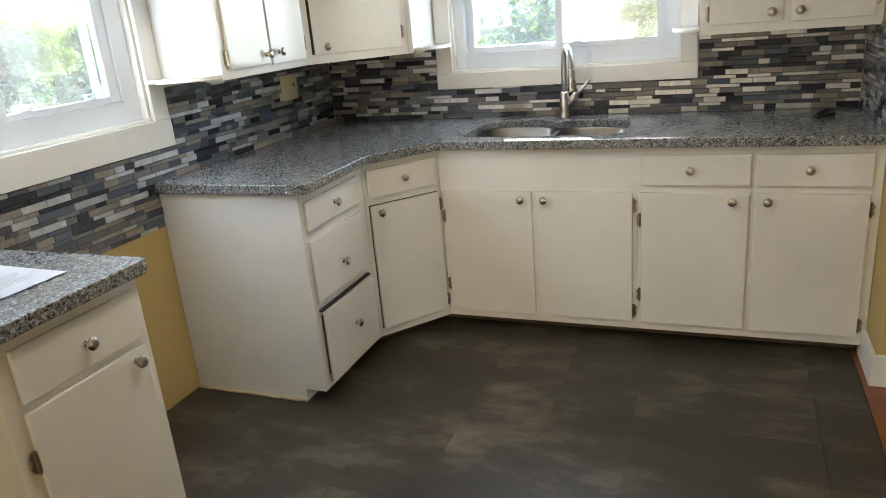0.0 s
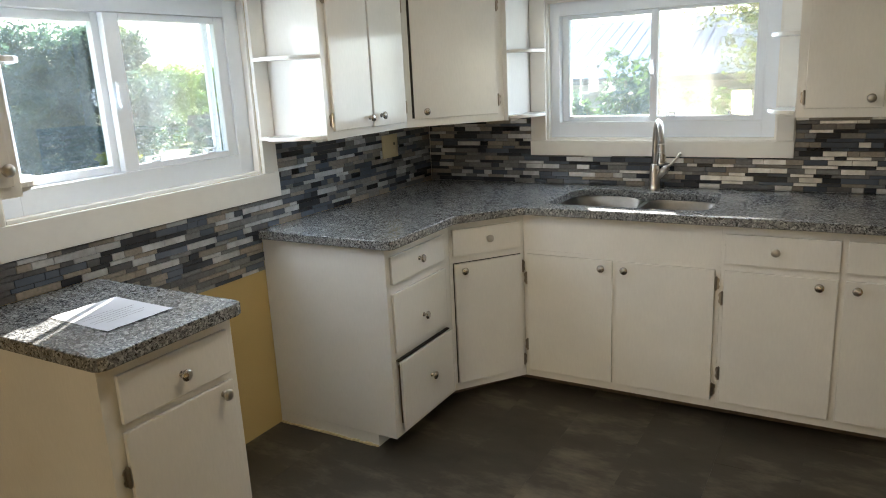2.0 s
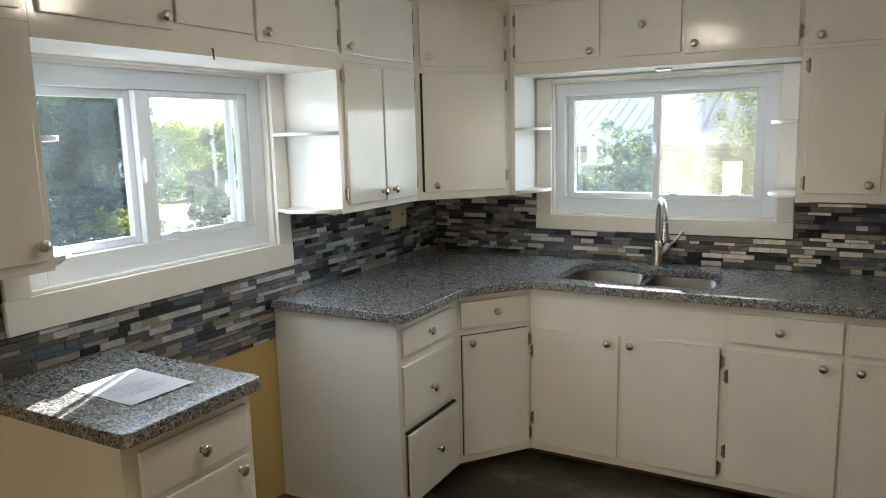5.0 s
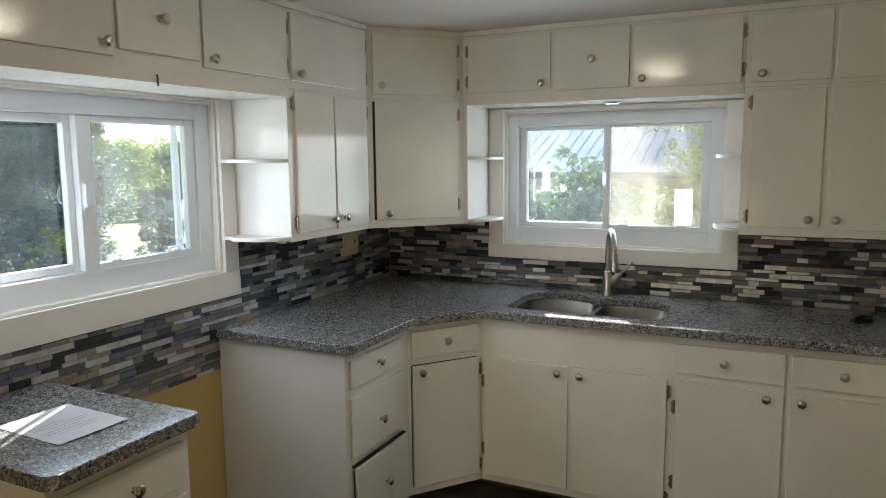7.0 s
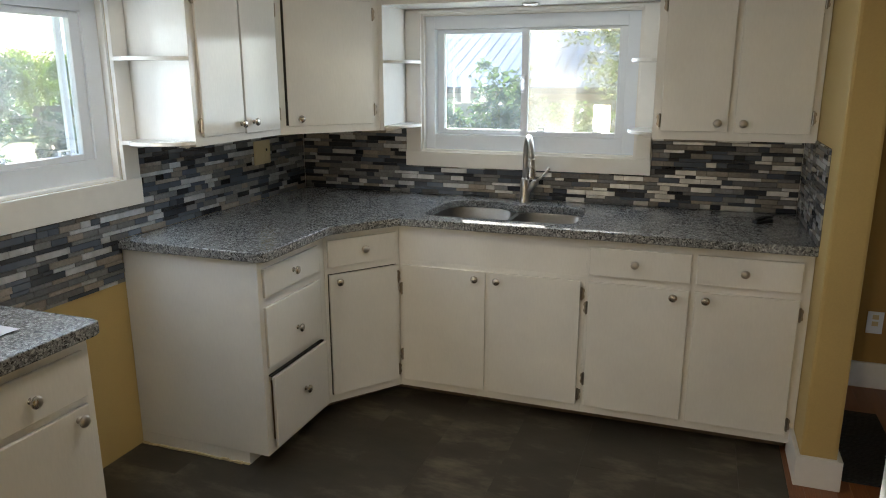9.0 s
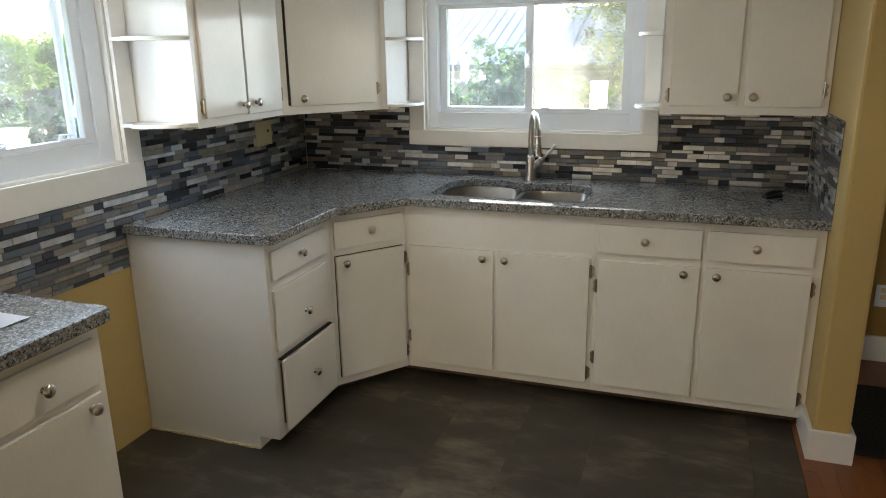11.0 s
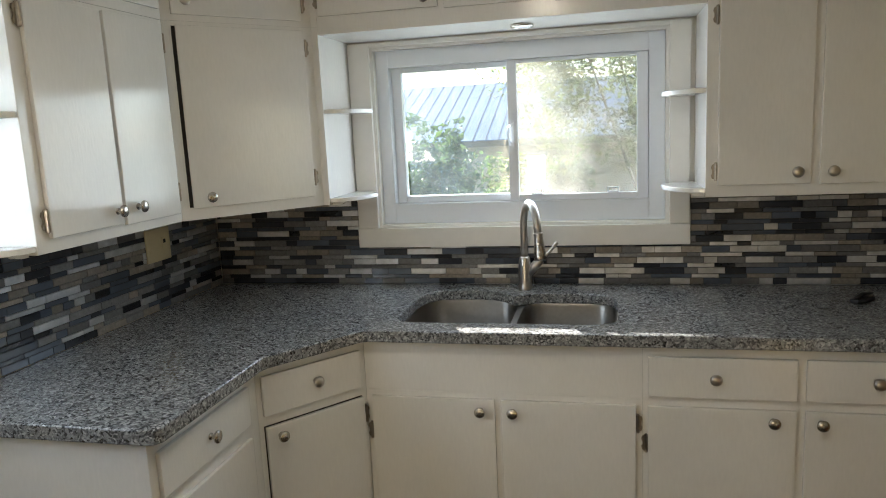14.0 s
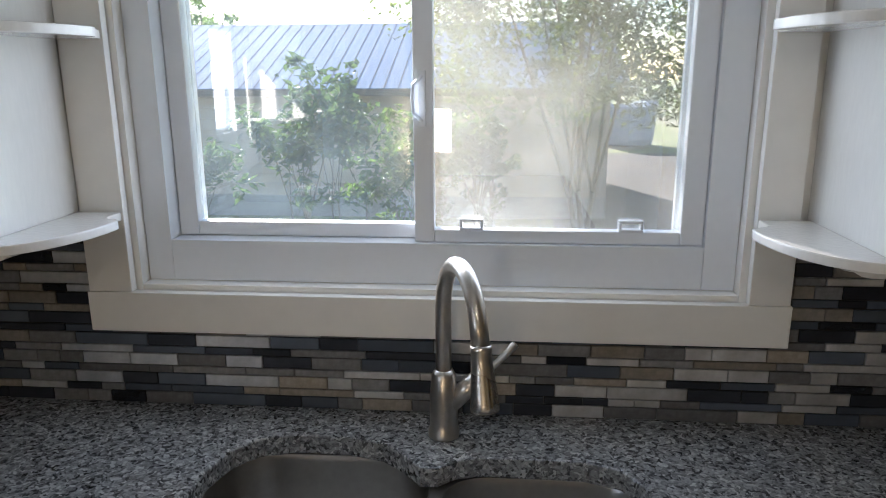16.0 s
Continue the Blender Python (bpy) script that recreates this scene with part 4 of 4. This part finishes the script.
def tree(name, x, y, height, spread, low, mat, label, seed, clumps=60, per=70, size=0.07, stems=1, category="tree", shift=0.0, fork_at=None, thick=0.022, west=-99.0):
    rs = np.random.RandomState(seed)
    t = thing(name, pose(x, y, GROUND), label, category)
    tips = []
    trunk = bmesh.new()
    for s in range(stems):
        lean = Vector((rs.uniform(-0.3, 0.3), rs.uniform(-0.3, 0.3), 0)) * (spread * (0.5 if stems > 1 else 0.12))
        r0 = thick * height / stems ** 0.3
        fork = fork_at or height * rs.uniform(0.26, 0.36)
        base = Vector((rs.uniform(-0.1, 0.1), rs.uniform(-0.1, 0.1), 0)) * (stems - 1)
        mid = base + lean * 0.5 + Vector((0, 0, fork))
        tube(trunk, [base, base * 0.8 + mid * 0.2 + Vector((0.03, 0, 0)), mid], [r0 * 1.3, r0, r0 * 0.8], 8)
        for k in range(5 if stems == 1 else 3):
            a = 6.283 * (k + rs.uniform(0, 0.5)) / 5
            end = mid + Vector((math.cos(a) * spread * rs.uniform(0.35, 0.7), math.sin(a) * spread * rs.uniform(0.35, 0.7), (height - fork) * rs.uniform(0.45, 0.9))) + lean * 0.5
            knee = mid.lerp(end, 0.5) + Vector((rs.uniform(-0.15, 0.15), rs.uniform(-0.15, 0.15), 0.08 * height))
            tube(trunk, [mid, mid.lerp(knee, 0.5), knee, end], [r0 * 0.62, r0 * 0.5, r0 * 0.35, r0 * 0.1], 6)
            tips += [knee, end, knee.lerp(end, 0.5)]
    part("trunk", trunk, M_BARK, t, smooth=True)
    centres, radii = [], []
    for k in range(clumps):
        a, h = rs.uniform(0, 6.283), rs.uniform(0, 1)
        wide = spread * (0.35 + 0.65 * math.sin(math.pi * (0.12 + 0.8 * h))) * rs.uniform(0.25, 1.0) ** 0.5 * (1 + 0.3 * math.sin(3 * a + seed))
        p = Vector((math.cos(a) * wide + shift * h * h, math.sin(a) * wide, low + (height - low) * h))
        if k < len(tips):
            p = Vector(tips[k])
        r = spread * rs.uniform(0.14, 0.30)
        # keeps clumps off the sun's line to the left pane
        p.x = max(p.x, west - 0.45 * p.y + r)
        centres.append(p)
        radii.append(r)
    me = leaves(centres, radii, per, size, rs)
    me.materials.append(mat)
    part("crown", me, None, t, "loose uneven foliage")
    return t


# the neighbouring shed
shed = thing("shed", pose(-3.4, 11.0, GROUND), "long cream shed with lap siding and a blue-grey metal roof", "shed")
part("foundation", boxes((-6.6, 6.6, 0.03, 5.5, 0.0, 0.38)), M_CONC, shed, "weathered concrete footing")
part("wall", boxes((-6.6, 6.6, 0.06, 5.5, 0.381, 2.30)), M_SIDING, shed)
me = mesh_of("board", boxes((-6.6, 6.6, 0.0, 0.026, -0.096, 0.098)), M_SIDING)
for k in range(10):
    b = part("board", me, None, shed)
    b.location, b.rotation_euler = (0, 0.022, 0.48 + 0.19 * k), (radians(-13), 0, 0)
rise = radians(20.5)
roof = boxes((-6.9, 6.9, 0.0, 3.55, 0.0, 0.03))
ob = part("roof", roof, M_ROOF, shed, "blue-grey standing seam metal roof")
ob.location, ob.rotation_euler = (0, -0.32, 2.22), (rise, 0, 0)
me = mesh_of("seam", boxes((-0.010, 0.010, 0.0, 3.55, 0.0305, 0.034)), M_SEAMS)
for k in range(56):
    b = part("seam", me, None, ob)
    b.location = (-6.8 + 0.247 * k, 0, 0)
far = part("roof", boxes((-6.9, 6.9, 0.0, 3.55, 0.0, 0.03)), M_ROOF, shed)
far.location, far.rotation_euler = (0, 6.33, 2.22), (rise, 0, math.pi)
part("fascia", boxes((-6.9, 6.9, -0.345, -0.322, 2.12, 2.235)), M_BARK, shed, "brown eave board")
yard = bmesh.new()
rim = [yard.verts.new((5.2 + (3.6 + 0.5 * math.sin(5 * a)) * math.cos(a), 14.5 + (7.5 + 0.6 * math.sin(3 * a)) * math.sin(a), GROUND + 0.006)) for a in (6.2832 * k / 40 for k in range(40))]
yard.faces.new(rim)
structure("yard", yard, M_EARTH, "patch of bare trodden earth beside the shed")
tarp = prism([(-1.0, -0.6), (0.8, -0.7), (1.1, 0.4), (0.2, 0.8), (-0.9, 0.6)], 0, 1.5, 0.28)
for v in tarp.verts:
    v.co += Vector((0.25, 0.25, 0.2)) * noise.noise(v.co * 1.3) * v.co.z
tp = part("tarp_pile", tarp, M_TARP)
# set well behind the shed to fit the camera's view
tp.location = (5.6, 24.0, GROUND)
tagged(tp, "pale blue tarpaulin heap placed to fit the camera's view", "tarp")

tree("shrub", -0.85, 7.4, 2.75, 1.0, 0.05, L_DARK, "tall loose shrub with dark leaves", 3, 80, 22, 0.078, 7, "shrub", thick=0.009)
tree("shrub", 0.25, 7.8, 2.0, 0.70, 0.05, L_MID, "leafy green shrub catching the sun", 5, 70, 34, 0.062, 6, "shrub", thick=0.009)
tree("shrub", -2.5, 7.6, 1.9, 0.75, 0.05, L_DARK, "thin dark shrub beside the shed", 8, 36, 20, 0.066, 5, "shrub", thick=0.009)
tree("shrub", 1.0, 8.4, 2.0, 0.55, 0.2, L_DARK, "dark narrow shrub by the tree", 11, 50, 60, 0.048, 4, "shrub")
# upper crown, out of view, leans over to block sun from the right pane
tree("tree", 2.35, 8.0, 7.3, 2.3, 2.2, L_LIGHT, "forked tree with light feathery leaves, its unseen top placed to shade a pane", 21, 330, 150, 0.043, 3, shift=-3.9, fork_at=0.95, thick=0.008, west=-4.63)
tree("tree", -7.6, 20.0, 5.0, 1.2, 1.0, L_MID, "green tree behind the shed", 24, 60, 60, 0.09)
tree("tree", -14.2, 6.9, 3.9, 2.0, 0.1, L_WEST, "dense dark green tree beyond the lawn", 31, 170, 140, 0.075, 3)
tree("tree", -15.2, 5.1, 4.0, 2.1, 0.1, L_WEST, "dense tree with shade and haze put into its leaf colour", 33, 170, 140, 0.075, 3)
tree("tree", -13.7, 7.6, 3.75, 1.2, 0.1, L_WEST, "narrow tree with shade and haze put into its leaf colour", 36, 110, 140, 0.075, 2)
tree("tree", -24.4, 16.0, 4.9, 1.35, 0.3, L_LIGHT, "broad tree with sunlit leaves", 41, 130, 90, 0.09, 2)
tree("tree", -25.8, 19.2, 3.3, 1.9, 0.1, L_MID, "rounded green tree on the lawn", 47, 110, 80, 0.09, 2)
tree("tree", -32.0, 27.0, 3.6, 3.4, 0.1, L_MID, "distant green tree beyond the lawn", 52, 110, 80, 0.11, 3)
tree("tree", -30.0, 29.5, 3.5, 3.4, 0.1, L_MID, "distant low green tree beyond the lawn", 55, 110, 80, 0.11, 3)
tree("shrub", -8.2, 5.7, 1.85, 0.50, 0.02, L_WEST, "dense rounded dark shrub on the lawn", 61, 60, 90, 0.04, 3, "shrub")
tree("shrub", -11.7, 6.05, 1.15, 0.70, 0.02, L_SUNNY, "low brush with sunlight put into its yellow-green colour", 63, 34, 70, 0.04, 3, "shrub")
rs = np.random.RandomState(77)
cs = [(-45 + 110 * rs.uniform(), 42 + 14 * rs.uniform(), GROUND + rs.uniform(0.3, 2.2)) for _ in range(130)]
cs += [(-50 + 12 * rs.uniform(), -30 + 80 * rs.uniform(), GROUND + rs.uniform(0.3, 2.2)) for _ in range(120)]
me = leaves(cs, [rs.uniform(0.9, 1.7) for _ in cs], 70, 0.20, rs)
me.materials.append(L_MID)
tagged(part("far_woods", me, None), "distant belt of trees", "woods", kind="stuff")
cottage = thing("outbuilding", pose(-22.9, 19.2, GROUND, 0, 0, 40), "small distant grey outbuilding with a pitched roof", "building")
part("wall", boxes((-0.8, 0.8, -0.6, 0.6, 0, 0.85)), M_CONC, cottage)
rf = bmesh.new()
v = [rf.verts.new(p) for p in ((-0.95, -0.75, 0.83), (0.95, -0.75, 0.83), (0.95, 0.75, 0.83), (-0.95, 0.75, 0.83), (-0.95, 0, 1.25), (0.95, 0, 1.25))]
for q in ((0, 1, 5, 4), (2, 3, 4, 5), (0, 4, 3), (1, 2, 5), (0, 3, 2, 1)):
    rf.faces.new([v[k] for k in q])
part("roof", rf, M_BARK, cottage)

# ---- tiles of the splashback, the floor tiles and the floor strips ----
TILES = [T_BLACK, T_NAVY, T_GREY, T_TAN, T_ALU]
TILE_WEIGHTS = [0.19, 0.20, 0.25, 0.16, 0.20]
tile_meshes = {}


def tile_mesh(length, height, mat):
    key = (round(length, 3), round(height, 4), mat.name)
    if key not in tile_meshes:
        bm, l, h, c = bmesh.new(), length / 2, height / 2, 0.0012
        lo = [bm.verts.new((x, y, 0)) for x, y in ((-l, -h), (l, -h), (l, h), (-l, h))]
        mi = [bm.verts.new((x, y, 0.0062)) for x, y in ((-l, -h), (l, -h), (l, h), (-l, h))]
        hi = [bm.verts.new((x, y, 0.0074)) for x, y in ((-l + c, -h + c), (l - c, -h + c), (l - c, h - c), (-l + c, h - c))]
        for a, b in ((lo, mi), (mi, hi)):
            for k in range(4):
                bm.faces.new((a[k], a[(k + 1) % 4], b[(k + 1) % 4], b[k]))
        bm.faces.new(hi)
        tile_meshes[key] = mesh_of("tile", bm, mat)
    return tile_meshes[key]


def splashback(name, m, u0, u1, v0, v1, inside, label, rng, zone, thick=True):
    """Rows of thick and thin strips; inside(u, v) tells where the wall is free; zone(u) picks the strips that stand alone."""
    s = tagged(new(name), label, kind="structure")
    s.matrix_world = m
    backing, rest, count = bmesh.new(), {}, 0
    v = v0
    while v < v1 - 0.004:
        h = min(0.0250 if thick else 0.0160, v1 - v)
        u = u0 - rng.uniform(0, 0.06)
        while u < u1:
            L = rng.choice((0.048, 0.073, 0.098, 0.098, 0.148))
            a, b = max(u, u0), min(u + L, u1)
            u += L
            # trim the strip where it meets a casing or a counter
            free = [a + (b - a) * (k + 0.5) / 24 for k in range(24) if inside(a + (b - a) * (k + 0.5) / 24, v + h / 2)]
            if not free or b - a < 0.006:
                continue
            step = (b - a) / 48
            a, b = (a if free[0] - a < 1.1 * step else free[0] - step), (b if b - free[-1] < 1.1 * step else free[-1] + step)
            if b - a < 0.008:
                continue
            mat = rng.choices(TILES, TILE_WEIGHTS)[0]
            length = round((b - a - 0.0018) / 0.004) * 0.004 or 0.004
            length = min(length, b - a - 0.0012)
            me = tile_mesh(length, h - 0.0018, mat)
            box(backing, a, b, v, v + h, 0.0004, 0.0026)
            place = Vector(((a + b) / 2, v + h / 2, rng.uniform(0.0004, 0.0016)))
            if count < 300 and zone((a + b) / 2):
                t = part("tile", me, None, s)
                t.location = place
                count += 1
            else:
                rest.setdefault(mat.name, []).append((me, place))
        v += h
        thick = not thick
    part("grout", backing, M_GROUT, s, "dark grout bed")
    for key, some in rest.items():
        bm = bmesh.new()
        for me, place in some:
            first = len(bm.verts)
            bm.from_mesh(me)
            bm.verts.ensure_lookup_table()
            for vert in bm.verts[first:]:
                vert.co += place
        tagged(part("tiles", bm, bpy.data.materials[key], s), kind="stuff")
    return s


rng = random.Random(7)
splashback("splashback_north", F_BACK, 0.009, 2.648, 0.9145, 1.2825, lambda u, v: not (0.661 < u < 1.972 and v > 1.083) and (v < 1.2765 or u < 1.98), "splashback of mixed glass, stone and metal strip tiles", rng, lambda u: 0.3 < u < 2.4)
splashback("splashback_west", F_LEFT, -2.702, -0.009, 0.7345, 1.2825, lambda u, v: (v < 1.054 or u > -1.332 or (u < -2.606 and v < 1.269)) and (v > 0.9145 or -2.254 < u < -1.4675), "splashback of mixed glass, stone and metal strip tiles", rng, lambda u: -1.9 < u, False)
splashback("splashback_stub", face(2.657, 0, 0, -1), 0.009, 0.690, 0.9145, 1.290, lambda u, v: v < 1.2765 or u > 0.312, "splashback of strip tiles on the wall end", rng, lambda u: True)

me = mesh_of("floor_tile", boxes((-0.1523, 0.1523, -0.3048, 0.3048, -0.004, 0.0)), M_FLOOR)
rng = random.Random(3)
for i in range(9):
    for j in range(10):
        x, y = 0.152 + 0.305 * i, -0.10 - 0.610 * j + (0.305 if i % 2 else 0)
        if x > 2.55 or y - 0.305 < -4.2 or y + 0.305 > 0.0:
            continue
        t = part("floor_tile", me, None, floor)
        t.location = (x, y, rng.uniform(-0.0003, 0.0003))
me = mesh_of("floor_tile", boxes((-0.088, 0.0881, -0.3048, 0.3048, -0.004, 0.0)), M_FLOOR)
for j in range(1, 7):
    t = part("floor_tile", me, None, floor)
    t.location = (2.5283, -0.10 - 0.610 * j, 0)
strip_meshes = {}
for i in range(24):
    top, length = 0.2340, (1.2, 0.85, 0.5, 1.0)[i % 4]
    while top > -4.15:
        low = max(top - length, -4.198)
        size = round(top - low - 0.001, 3)
        if size not in strip_meshes:
            strip_meshes[size] = mesh_of("floor_strip", boxes((-0.0285, 0.0285, -size / 2, size / 2, -0.004, 0.0), bevel=0.0008), M_WOOD)
        t = part("floor_strip", strip_meshes[size], None, wood_floor)
        t.location = (2.6475 + 0.0575 * i, (top + low) / 2, rng.uniform(-0.0003, 0.0002))
        top, length = low, 1.2
part("floor_strips", boxes((4.0, 6.2, -4.2, 0.2345, -0.004, 0.0)), M_WOOD, wood_floor)
